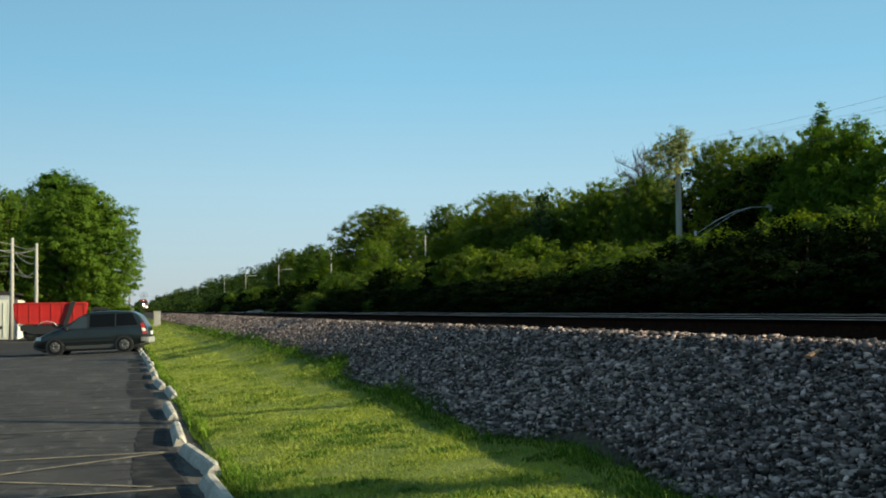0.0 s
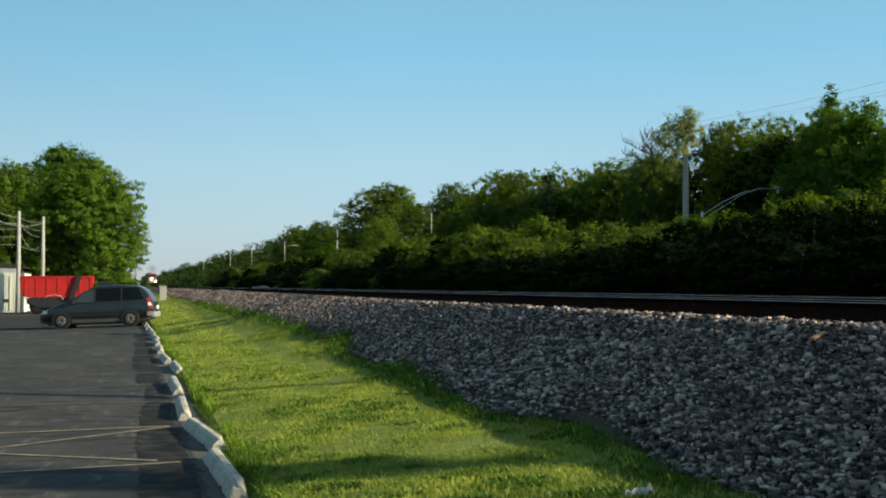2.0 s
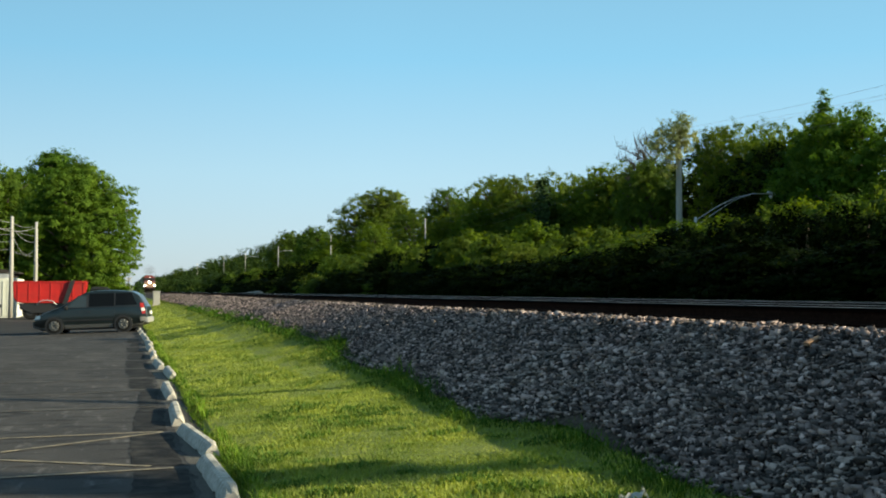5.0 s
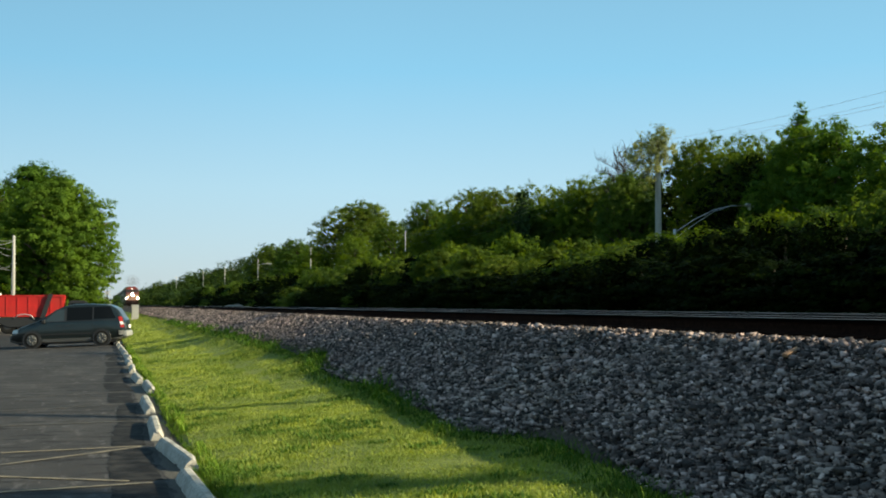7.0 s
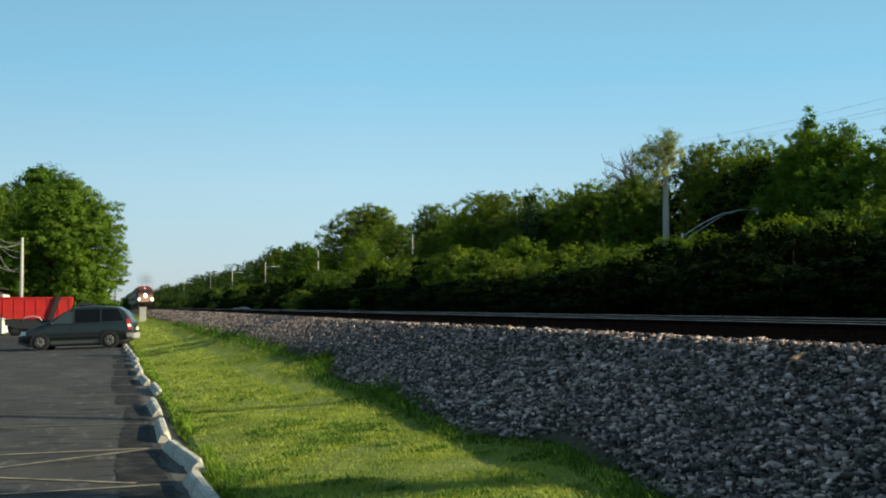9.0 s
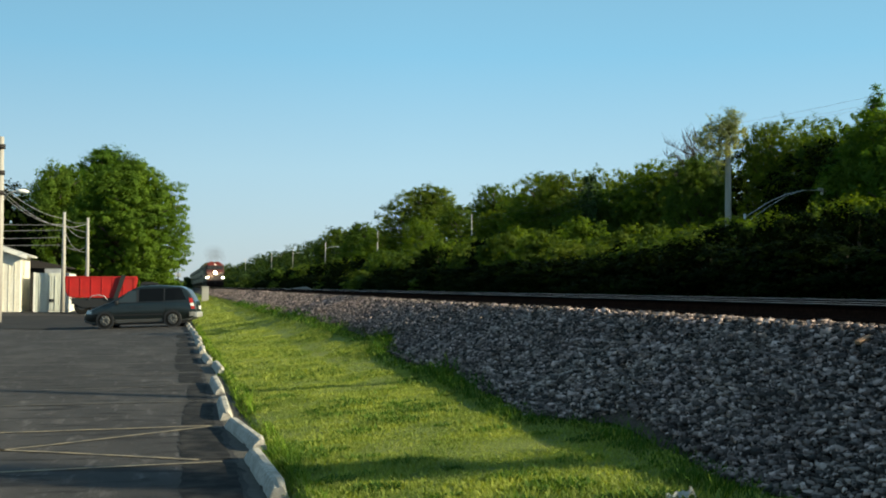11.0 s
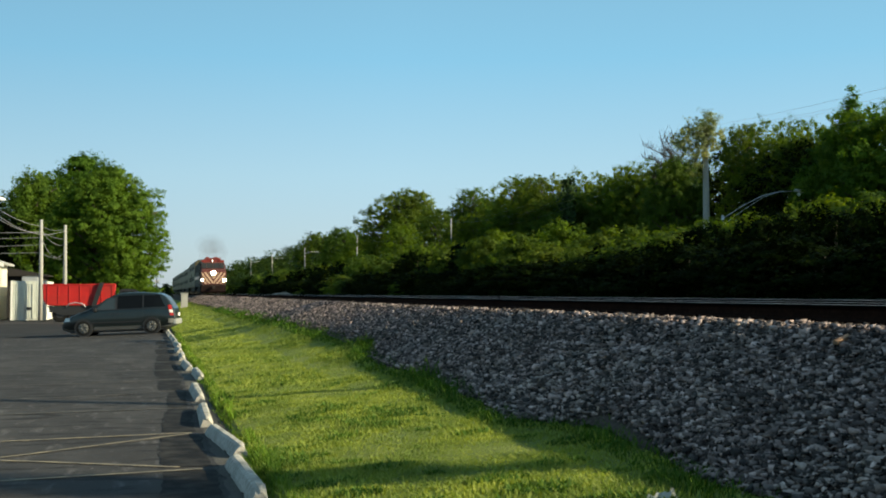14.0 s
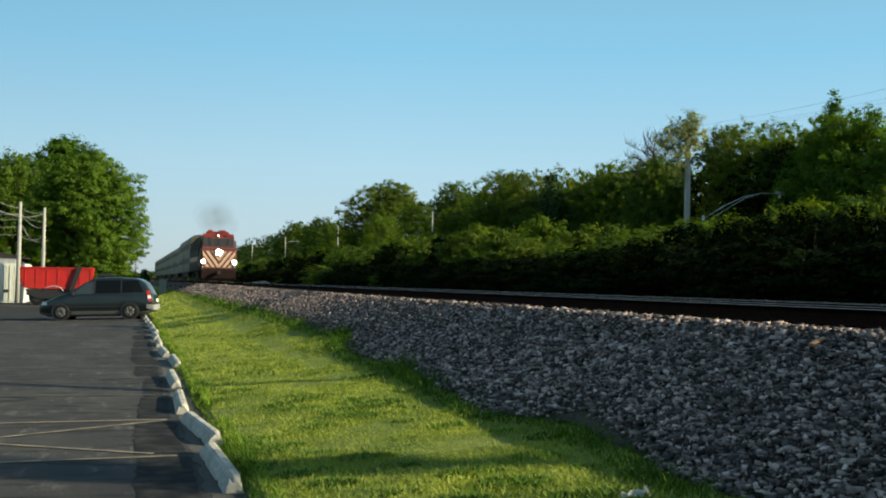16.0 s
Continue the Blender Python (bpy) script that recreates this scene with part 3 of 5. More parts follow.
# ---- trees ----
def leaf_cloud(name, lobes, count, size, seed, mat, droop=0.0, shell=0.55, rough=1.0, tuft=0.0):
    """Leaves gathered in sprays round the lobes (x, y, z, rx, ry, rz), thickest near their skins."""
    rng = np.random.default_rng(seed)
    lobes = np.array(lobes, dtype=float)
    area = (lobes[:, 3] * lobes[:, 4] * lobes[:, 5]) ** (2 / 3)
    each = 36
    sprays = max(8, count // each)
    pick = rng.choice(len(lobes), sprays, p=area / area.sum())
    d = rng.normal(size=(sprays, 3))
    d[:, 2] += 0.25
    d /= np.linalg.norm(d, axis=1)[:, None]
    lump = 1 + rough * 0.2 * np.sin(5 * d[:, 0] + 3 * pick) * np.sin(4 * d[:, 1] + pick) + rough * 0.12 * np.sin(9 * d[:, 2] + 2 * pick)
    r = (shell + (1.06 - shell) * rng.random(sprays) ** 0.55) * lump
    centre = lobes[pick, :3] + d * r[:, None] * lobes[pick, 3:]
    reach = (tuft or size * 4.2) * np.clip(rng.lognormal(0, 0.35, sprays), 0.5, 2.0)
    which = np.repeat(np.arange(sprays), each)
    count = len(which)
    e = rng.normal(size=(count, 3))
    e /= np.linalg.norm(e, axis=1)[:, None]
    out = d[which] * 0.7 + np.array([0, 0, 0.25])
    p = centre[which] + (e * np.array([1, 1, 0.55]) * rng.random(count)[:, None] ** 0.45 + out * rng.uniform(-0.3, 0.5, count)[:, None]) * reach[which][:, None]
    if droop:
        p[:, 2] -= (droop * rng.random(sprays) ** 2)[which] + 0.3 * droop * rng.random(count) ** 2
    nrm = d[which] * 0.95 + e * 0.55 + rng.normal(0, 0.27, (count, 3)) + np.array([0, 0, 0.35])
    nrm /= np.linalg.norm(nrm, axis=1)[:, None]
    u = np.cross(nrm, rng.normal(size=(count, 3)))
    u /= np.linalg.norm(u, axis=1)[:, None]
    w = np.cross(nrm, u)
    s = size * np.clip(rng.lognormal(0, 0.3, count), 0.4, 1.7)[:, None]
    v = np.stack([p - u * s, p + u * s * 0.6 + w * s * 0.75, p + u * s * 0.7 - w * s * 0.7], 1)
    f = np.arange(3 * count).reshape(-1, 3)
    me = arrays(name, v.reshape(-1, 3), f)
    me.materials.append(mat)
    return me


def crown_lobes(rng, height, width, base, n, taper=0.0):
    """Lobes that make up a crown of that height and width over a bare stem of height base."""
    out = [(0, 0, base + (height - base) * 0.5, width * 0.35, width * 0.35, (height - base) * 0.4)]
    for i in range(n):
        u = (i + 0.5) / n
        z = base + (height - base) * (0.1 + 0.82 * u)
        full = math.sin(math.pi * (0.12 + 0.8 * u)) ** 0.7 * (1 - taper * u)
        a = i * 2.4 + rng.uniform(-0.5, 0.5)
        r = width * 0.5 * full * rng.uniform(0.55, 0.95)
        s = width * rng.uniform(0.15, 0.25) * (1 - 0.45 * taper * u)
        out.append((r * 0.78 * math.cos(a), r * 0.78 * math.sin(a), z - s * 0.2, s, s, s * rng.uniform(0.6, 0.95)))
    return out


def tree_thing(name, label, height, width, base, lobes_n, leaves, leaf, mat, seed, taper=0.0, droop=0.0, shell=0.55, category="tree", group="", boughs=()):
    rng = random.Random(seed)
    lobes = crown_lobes(rng, height, width, base, lobes_n, taper) + list(boughs)
    t = empty(name, pose(0, 0, 0), label, category, group)
    bm = bmesh.new()
    r0 = 0.028 * height
    tube(bm, [(0, 0, -0.3), (0.04 * width * rng.uniform(-1, 1), 0, height * 0.25), (0.05 * width * rng.uniform(-1, 1), 0.03 * width, height * 0.55), (0, 0, height * 0.9)],
         [r0 * 1.25, r0, r0 * 0.6, r0 * 0.12], 9)
    part("trunk", bm, BARK, t)
    for lobe in lobes[1::2]:
        bm = bmesh.new()
        z = max(base * 0.7, lobe[2] - 0.35 * math.hypot(lobe[0], lobe[1]) - 0.1 * height)
        tube(bm, [(0, 0, z), (lobe[0] * 0.5, lobe[1] * 0.5, (z + lobe[2]) / 2 + 0.03 * height), lobe[:3]], [r0 * 0.45, r0 * 0.3, r0 * 0.08], 6)
        part("limb", bm, BARK, t)
    o = new("crown", leaf_cloud("crown", lobes, leaves, leaf, seed, mat, droop, shell, 0.65 if category == "shrub" or boughs else 1.0))
    o.parent = t
    return t


def conifer_thing(label, height, width, seed):
    t = empty("conifer", pose(0, 0, 0), label, "conifer")
    bm = bmesh.new()
    tube(bm, [(0, 0, -0.3), (0, 0, height * 0.5), (0, 0, height)], [0.16, 0.1, 0.02], 8)
    part("trunk", bm, BARK, t)
    rng = random.Random(seed)
    lobes = []
    for i in range(60):
        u = i / 60
        r = width / 2 * (1 - u) ** 0.8 * rng.uniform(0.7, 1.1)
        a = i * 2.4
        lobes.append((r * 0.6 * math.cos(a), r * 0.6 * math.sin(a), height * (0.12 + 0.88 * u) - 0.1 * r, max(0.1, r * 0.5), max(0.1, r * 0.5), max(0.12, 0.2 * r)))
    o = new("crown", leaf_cloud("crown", lobes, 9000, 0.13, seed, NEEDLE))
    o.parent = t
    return t


def put_tree(thing, x, y, height, width, turn, tall, wide):
    """A copy of a tree scaled to that height and width, standing on the ground."""
    o = copy_thing(thing, pose(x, y, ground_z(x) - 0.05, 0, 0, turn))
    o.scale = (width / wide, width / wide, height / tall)
    return o


def set_aside(thing, x, y, height, width, tall, wide):
    """The first tree of a kind takes the first place itself."""
    thing.matrix_world = pose(x, y, ground_z(x) - 0.05, 0, 0, 20)
    thing.scale = (width / wide, width / wide, height / tall)


def lineside_trees():
    """Trees of the belt beyond the railway, by kind: places as (x, y, height, width)."""
    kinds = {
        "round": (lambda: tree_thing("tree", "broad green tree with a rounded crown in the lineside belt", 12, 10, 2.2, 4, 80000, 0.086, LEAF, 11, group="lineside trees",
                                     boughs=profile_lobes(random.Random(12), [(2.2, 2.8), (4, 4.4), (6.5, 5.1), (8.8, 4.9), (10.3, 4.1), (11.3, 2.8), (12, 1.3)], 70, 1.3)), 12, 10,
                  [(29.4, 134, 12.3, 11.4), (28, 171, 9.8, 7.5), (29, 205, 10.6, 10), (28, 66, 7.5, 6.0), (30, 90, 8.6, 9), (22.4, 46.6, 6.3, 3.4), (29, 100, 8.6, 8), (29, 62, 7.8, 5.5), (28.5, 57.5, 7.4, 5), (29, 78, 7.6, 7)]),
        "open": (lambda: tree_thing("tree", "feathery tree with an open airy crown in the lineside belt", 11, 6, 3.5, 22, 30000, 0.068, LEAF, 23, group="lineside trees", shell=0.3), 11, 6,
                 [(28, 99, 10.5, 4.6), (28, 86, 10.2, 5.2), (28, 80.5, 9.8, 4.8), (27, 48.5, 8.9, 3.6), (29, 116, 9.9, 5)]),
        "dark": (lambda: tree_thing("tree", "dense tree in the lineside belt, shade put into its near-black leaves", 11, 9, 1.2, 34, 48000, 0.082, LEAF_SHADE, 37, group="lineside trees"), 11, 9,
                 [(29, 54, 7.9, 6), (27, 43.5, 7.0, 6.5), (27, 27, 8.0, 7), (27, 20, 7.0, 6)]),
        "yellow": (lambda: tree_thing("tree", "yellowish green tree in the lineside belt, evening sun put into its leaf colour", 10, 8, 1.5, 30, 55000, 0.07, LEAF_SUN_YELLOW, 41, group="lineside trees"), 10, 8,
                   [(27.5, 46.5, 8.3, 4.6), (27.5, 44, 8.0, 4.4), (29, 75, 5.4, 5), (27, 125, 8.4, 6), (27, 152, 8.4, 7), (26, 38.5, 7.6, 4.4), (26.5, 83, 7.6, 5.5), (26.5, 93, 7.2, 5.5), (28, 71, 8.5, 5.6), (28, 63.5, 8.4, 5.0)]),
        "bright": (lambda: tree_thing("tree", "bright green broad tree catching evening sun in the lineside belt", 10, 8, 1.5, 4, 50000, 0.075, LEAF_YARD, 43, group="lineside trees",
                                      boughs=profile_lobes(random.Random(44), [(1.5, 2.4), (4, 3.8), (6, 4.0), (8, 3.0), (9.3, 1.6), (10, 0.6)], 60, 1.1)), 10, 8,
                   [(26.5, 37.2, 7.4, 5.4), (27, 33.6, 7.3, 6.0), (27.6, 42.6, 7.2, 3.6)]),
        "spire": (lambda: tree_thing("tree", "tall green tree with a pointed leader in the lineside belt", 11, 6, 1.5, 3, 46000, 0.064, LEAF_YARD, 53, taper=0.9, group="lineside trees",
                                     boughs=profile_lobes(random.Random(54), [(1.5, 2.2), (4, 2.9), (6, 2.5), (8, 1.7), (9.3, 0.9), (10.2, 0.5), (11.2, 0.15)], 80, 0.75)), 11, 6,
                  [(27, 40.4, 8.4, 5.6), (30, 33.5, 8.4, 4.8)]),
    }
    rng = random.Random(5)
    for make, tall, wide, spots in kinds.values():
        first = make()
        spots = [(g * x, g * y, g * (h - 0.66) + 0.66, g * w) for x, y, h, w in spots for g in [1.36 if y > 75 else 1.55]]
        for s in spots[1:]:
            put_tree(first, *s, rng.uniform(0, 360), tall, wide)
        set_aside(first, *spots[0], tall, wide)
    c = conifer_thing("dark narrow conifer rising from the lineside belt", 9.6, 3.0, 61)
    c.matrix_world = pose(38, 102, ground_z(38))
    c.scale = (1.1, 1.1, 1.2)
    c = conifer_thing("small dark conifer on the verge far down the line", 3.0, 1.6, 62)
    c.matrix_world = pose(3.2, 240, ground_z(3.2, 240))


def hedge_rows():
    """Dense scrub along the far side of the railway, finer where it is near."""
    rng = random.Random(6)
    labels = (("dense shrub in an overgrown lineside hedge, shade put into its near-black leaves", LEAF_SHADE, 18, 71), ("bushy green shrub in an overgrown lineside hedge", LEAF, 20, 73),
              ("shrub in an overgrown lineside hedge, sunlit tone put into its yellow-green leaves", LEAF_SUN_YELLOW, 16, 79))
    y = 14.0
    spots = []
    while y < 240:
        far = y > 95
        # leaf kind by row: shade coloured into the front, sun into the back
        spots.append((17.4 + rng.uniform(-0.5, 0.6), y, rng.uniform(1.7, 2.4), rng.uniform(3.8, 4.8), 0 if y < 75 else rng.choice((0, 0, 0, 1)), far))
        spots.append((20.4 + rng.uniform(-0.6, 0.6), y + 1.1, rng.uniform(2.6, 3.5) * (1.25 if y > 58 else 1), rng.uniform(3.4, 4.6), 0 if y < 38 else rng.choice((0, 1) if y < 50 else (1, 1, 2) if y < 70 else (0, 0, 1, 1)), far))
        spots.append((24.0 + rng.uniform(-0.6, 0.6), y + 0.4, rng.uniform(3.2, 4.3) * (1.2 if y > 58 else 1.0), rng.uniform(3.6, 4.8), rng.choice((0, 1, 2) if y < 42 else (1, 2, 2)), far))
        y += 2.3 + 0.012 * y
    made = {}
    for x, y, h, w, k, far in spots:
        if (k, far) in made:
            put_tree(made[k, far], x, y, h, w, rng.uniform(0, 360), 4, 4.2)
        else:
            a, m, n, s = labels[k]
            t = tree_thing("shrub", a, 4, 4.2, 0.2, n, 5500 if far else 14000, 0.115 if far else 0.075, m, s + far, category="shrub", group="lineside shrubs", shell=0.5)
            set_aside(t, x, y, h, w, 4, 4.2)
            made[k, far] = t


def far_woods():
    rng = random.Random(12)
    bands = ((235.0, 420.0, 70000, 0.27), (420.0, 800.0, 50000, 0.45), (800.0, 1600.0, 30000, 0.9))
    for lo, hi, count, leaf in bands:
        y, lobes = lo, []
        while y < hi:
            for x in (18, 23, 28, 41, 44):
                h = {18: 4.2, 23: 5.4, 28: 6.4, 41: 14.0, 44: 16.5}[x] * rng.uniform(0.75, 1.08)
                r = rng.uniform(2.6, 4.2) if x < 40 else rng.uniform(3.5, 5.5)
                lobes.append((x + rng.uniform(-2, 2), y + rng.uniform(-2, 2), 0.8 + h * 0.52, r, r, h * 0.46))
            y += 5 + 0.012 * y
        o = new("far_woods", leaf_cloud("far_woods", lobes, count, leaf, 9, LEAF_FAR, 0.0, 0.7, 0.35))
        tagged(o, "distant belt of green trees along the railway", "woods", kind="stuff")
    rng = random.Random(13)
    lobes = [(rng.uniform(-420, -10), rng.uniform(420, 700), 4, 9, 9, rng.uniform(4, 7)) for _ in range(60)] + [(rng.uniform(2, 9) - 9, 640 + 10 * k, 2.5, 5, 5, 3.2) for k in range(5)]
    o = new("far_woods", leaf_cloud("far_woods", lobes, 30000, 0.6, 10, LEAF_FAR, 0.0, 0.7, 0.35))
    tagged(o, "distant low trees on the horizon", "woods", kind="stuff")


def profile_lobes(rng, profile, n, size):
    """Lobes over the skin of a crown whose half width follows profile (height, half width), with a filled core."""
    lo, hi = profile[0][0], profile[-1][0]
    out = []
    for i in range(n):
        z = lo + (hi - lo) * (i + rng.random()) / n
        r = curve(z, profile)
        s = size * rng.uniform(0.7, 1.25) * min(1.0, 0.35 + r / 4)
        a = i * 2.4 + rng.uniform(-0.6, 0.6)
        k = max(0.0, r - 0.85 * s) * rng.uniform(0.82, 1.05)
        out.append((k * math.cos(a), k * math.sin(a), z, s, s, s * rng.uniform(0.6, 0.9)))
    for z, r in profile[1:-1]:
        out.append((0, 0, z, r * 0.62, r * 0.62, 1.5))
    return out


def left_trees():
    maple = [(1.2, 2.6), (2.4, 4.2), (4.5, 5.2), (6.5, 5.3), (8.0, 4.9), (9.0, 4.3), (10.0, 3.4), (10.9, 2.6), (11.6, 1.8), (12.2, 0.7)]
    rng = random.Random(84)
    t = tree_thing("tree", "large full maple with bright green leaves behind the parked truck", 11.8, 9.8, 0.3, 4, 160000, 0.085, LEAF_YARD, 83,
                   boughs=profile_lobes(rng, maple, 120, 1.25) + [(3.7, -0.5, 9.9, 1.2, 1.2, 0.9), (3.0, 0, 9.0, 1.4, 1.4, 0.9), (4.2, -0.3, 8.9, 1.0, 1.0, 0.7), (0.6, 0, 12.0, 1.1, 1.1, 0.7), (1.7, -0.4, 11.3, 0.9, 0.9, 0.6)])
    t.matrix_world = pose(-3.6, 100, -0.4)
    back = [(3, 2.2), (6, 3.6), (9, 3.9), (11.5, 3.3), (13.2, 2.2), (14.6, 0.9)]
    t = tree_thing("tree", "tall pale green tree behind the large maple", 14.6, 8, 3, 4, 60000, 0.1, LEAF_YARD, 89, boughs=profile_lobes(rng, back, 60, 1.2))
    t.matrix_world, t.scale = pose(-6.9, 128, -0.4), (1.3, 1.2, 1.13)
    willow = [(2, 2.8), (4, 3.7), (7, 4.0), (9.5, 3.6), (11, 2.7), (12.0, 1.0)]
    t = tree_thing("willow", "weeping willow with drooping yellow-green branches behind the yard", 12.0, 8.0, 2.0, 4, 75000, 0.097, LEAF_WILLOW, 97, droop=2.2, boughs=profile_lobes(rng, willow, 60, 1.15))
    t.matrix_world, t.scale = pose(-10.6, 116, -0.4), (1.1, 1.1, 1.13)
    # shade is put into this tree's leaf colour as well
    t = tree_thing("tree", "tree behind the yard buildings, shade put into its near-black leaves", 10.5, 12, 1.0, 22, 30000, 0.18, LEAF_SHADE, 101)
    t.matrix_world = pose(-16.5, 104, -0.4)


# ---- poles, wires, lamps ----
def sag_wire(bm, a, b, drop, r=0.012, n=14):
    pts = [Vector(a).lerp(Vector(b), i / n) - Vector((0, 0, 4 * drop * (i / n) * (1 - i / n))) for i in range(n + 1)]
    tube(bm, pts, r, 5, False)


def utility_pole(x, y, height, r=0.19, arm=0.0, crossarm=True, label="weathered grey wooden utility pole beside the lineside road", group="lineside utility poles"):
    p = empty("utility_pole", pose(x, y, ground_z(x) if x > 1 else pave_z(x, y)), label, "utility pole", group)
    bm = bmesh.new()
    tube(bm, [(0, 0, -0.4), (0.02, 0, height * 0.5), (0, 0.02, height)], [r * 1.15, r, r * 0.72], 12)
    part("shaft", bm, POLE_WOOD, p)
    if crossarm:
        bm = bmesh.new()
        box(bm, -1.1, 1.1, -0.06, 0.06, height - 0.75, height - 0.63, 0.01)
        part("crossarm", bm, POLE_WOOD, p)
        for dx in (-1.0, -0.45, 0.45, 1.0):
            bm = bmesh.new()
            tube(bm, [(dx, 0, height - 0.64), (dx, 0, height - 0.56), (dx, 0, height - 0.5)], [0.03, 0.05, 0.02], 8)
            part("insulator", bm, PORCELAIN, p)
    if arm:
        bm = bmesh.new()
        tube(bm, [(0, 0, height - 1.4), (arm * 0.4, 0, height - 1.0), (arm, 0, height - 0.9)], 0.04, 7)
        a = part("lamp_arm", bm, GALVANISED, p)
        bm = bmesh.new()
        box(bm, arm - 0.1, arm + 0.55, -0.16, 0.16, height - 1.0, height - 0.84, 0.05)
        part("lamp_head", bm, GALVANISED, a)
    return p


def street_lamp(x, y, z_head, reach, rise=1.6):
    s = empty("street_lamp", pose(x, y, ground_z(x)), "galvanised street lamp with a curved arm above the hedge", "street lamp", "lineside street lamps")
    zh = z_head - ground_z(x)
    bm = bmesh.new()
    tube(bm, [(0, 0, -0.3), (0, 0, zh * 0.5), (0, 0, zh - rise + 0.2)], [0.11, 0.09, 0.075], 10)
    part("post", bm, GALVANISED, s)
    for dz in (0.0, -0.38):
        bm = bmesh.new()
        pts = [(0, 0, zh - rise + dz), (reach * 0.3, 0, zh - rise * 0.5 + dz * 0.7), (reach * 0.55, 0, zh - rise * 0.18 + dz * 0.3), (reach * 0.8, 0, zh - 0.03), (reach, 0, zh)]
        tube(bm, pts if not dz else pts[:4], 0.022 if not dz else 0.015, 8)
        part("arm", bm, GALVANISED, s)
    bm = bmesh.new()
    tube(bm, [(reach - 0.1, 0, zh + 0.02), (reach + 0.1, 0, zh + 0.06), (reach + 0.42, 0, zh + 0.03), (reach + 0.6, 0, zh - 0.02)], [0.05, 0.1, 0.12, 0.05], 10)
    h = part("lamp_head", bm, GALVANISED, s)
    bm = bmesh.new()
    tube(bm, [(reach + 0.28, 0, zh - 0.1), (reach + 0.28, 0, zh - 0.2), (reach + 0.28, 0, zh - 0.28)], [0.11, 0.1, 0.04], 10)
    part("globe", bm, FROSTED, h)
    return s


def lineside_poles():
    ys = (0, 66.4, 130, 193, 261, 333, 405, 551)
    hs = (12.4, 11.5, 9.4, 10.6, 11.0, 11.7, 12.6, 14.2)
    for y, h in zip(ys, hs):
        utility_pole(34, y, h, 0.08 if y == 130 else 0.12 if y > 130 else 0.2, 2.6 if y in (261, 333, 405) else 0.0, y not in (130, 193, 261, 333, 405))
    for k, (dx, dz) in enumerate(((-1.0, 0.5), (0.45, 0.5), (1.0, 0.5), (0.1, 1.35))):
        bm = bmesh.new()
        for (ya, ha), (yb, hb) in zip(list(zip(ys, hs))[:4], list(zip(ys, hs))[1:5]):
            sag_wire(bm, (34 + dx, ya, 1 + ha - dz), (34 + dx, yb, 1 + hb - dz), 1.3 + 0.08 * k, 0.006 if ya == 0 else 0.004)
        tagged(part("overhead_wire", bm, CABLE_GREY), "thin sagging overhead wire between wooden poles", "wire", "lineside wires")
    # the pole whose shadow crosses the verge
    utility_pole(17.6, 9.4, 10.6, 0.16, 0, False, "plain wooden pole beyond the railway")
    street_lamp(32.3, 61.0, 7.7, 4.7, 1.7)
    # trees out of view, added only to streak the far verge with shadow
    for x, y, h in ((26.5, 29.0, 12.6), (27.2, 26.4, 12.2), (28.5, 33.5, 13.0)):
        s = tree_thing("tree", "unseen tall slender tree beyond the railway, added for its shadow streaks", h, 1.5, 7.0, 9, 1400, 0.13, LEAF, 133, shell=0.1)
        s.matrix_world = pose(x, y, ground_z(x))
    street_lamp(33.8, 178, 8.1, 3.0)
    # dry vine hanging from the pole's head, and a dead tree beside it
    lobes = [(34.2, 66.2, 12.7, 0.7, 0.7, 0.7), (33.2, 66.2, 12.0, 0.9, 0.8, 0.8), (33.3, 66, 10.8, 0.8, 0.6, 1.1), (32.4, 66.4, 11.3, 0.8, 0.7, 0.9), (34.5, 66.1, 11.8, 0.6, 0.5, 0.8), (33.2, 66.2, 9.6, 0.5, 0.5, 0.9), (33.7, 66.0, 11.6, 0.9, 0.6, 1.0), (34.0, 66.0, 12.4, 0.8, 0.6, 0.7)]
    o = new("vine", leaf_cloud("vine", lobes, 9000, 0.055, 17, LEAF_DRY, 0.6, 0.1))
    tagged(o, "dry yellowish vine clinging to a utility pole's head", "vine")
    t = empty("dead_tree", pose(35.6, 75.0, ground_z(34)), "bare dead tree with forking grey branches", "dead tree")
    t.scale = (0.85, 0.85, 1.06)
    rng = random.Random(77)
    bm = bmesh.new()
    tube(bm, [(0, 0, -0.2), (0.1, 0, 4), (0, 0, 7.5), (0.2, 0, 9.3)], [0.16, 0.1, 0.06, 0.02], 8)
    part("trunk", bm, DEAD_WOOD, t)
    for i in range(38):
        a, z, r = i * 2.4, 5.0 + 0.135 * i, rng.uniform(1.2, 2.6)
        p = [(0.05, 0, z), (r * 0.5 * math.cos(a), r * 0.5 * math.sin(a), z + 0.5), (r * math.cos(a), r * math.sin(a), z + rng.uniform(0.5, 1.5))]
        bm = bmesh.new()
        tube(bm, p, [0.04, 0.028, 0.01], 5)
        for j in range(22):
            q = Vector(p[1]).lerp(Vector(p[2]), j / 22)
            tube(bm, [q, q + Vector((rng.uniform(-0.5, 0.5), rng.uniform(-0.5, 0.5), rng.uniform(0.1, 0.8)))], [0.015, 0.006], 4)
        part("limb", bm, DEAD_WOOD, t)
    t = copy_thing(t, pose(36.6, 75.6, ground_z(36), 0, 0, 140))
    t.scale = (0.9, 0.9, 1.05)
    # a tree by the camera that shades the foot of the verge
    s = tree_thing("tree", "slender green tree beyond the railway", 8.8, 1.0, 6.4, 7, 900, 0.12, LEAF, 131, shell=0.1)
    s.matrix_world = pose(18.5, 1.2, ground_z(18.5))
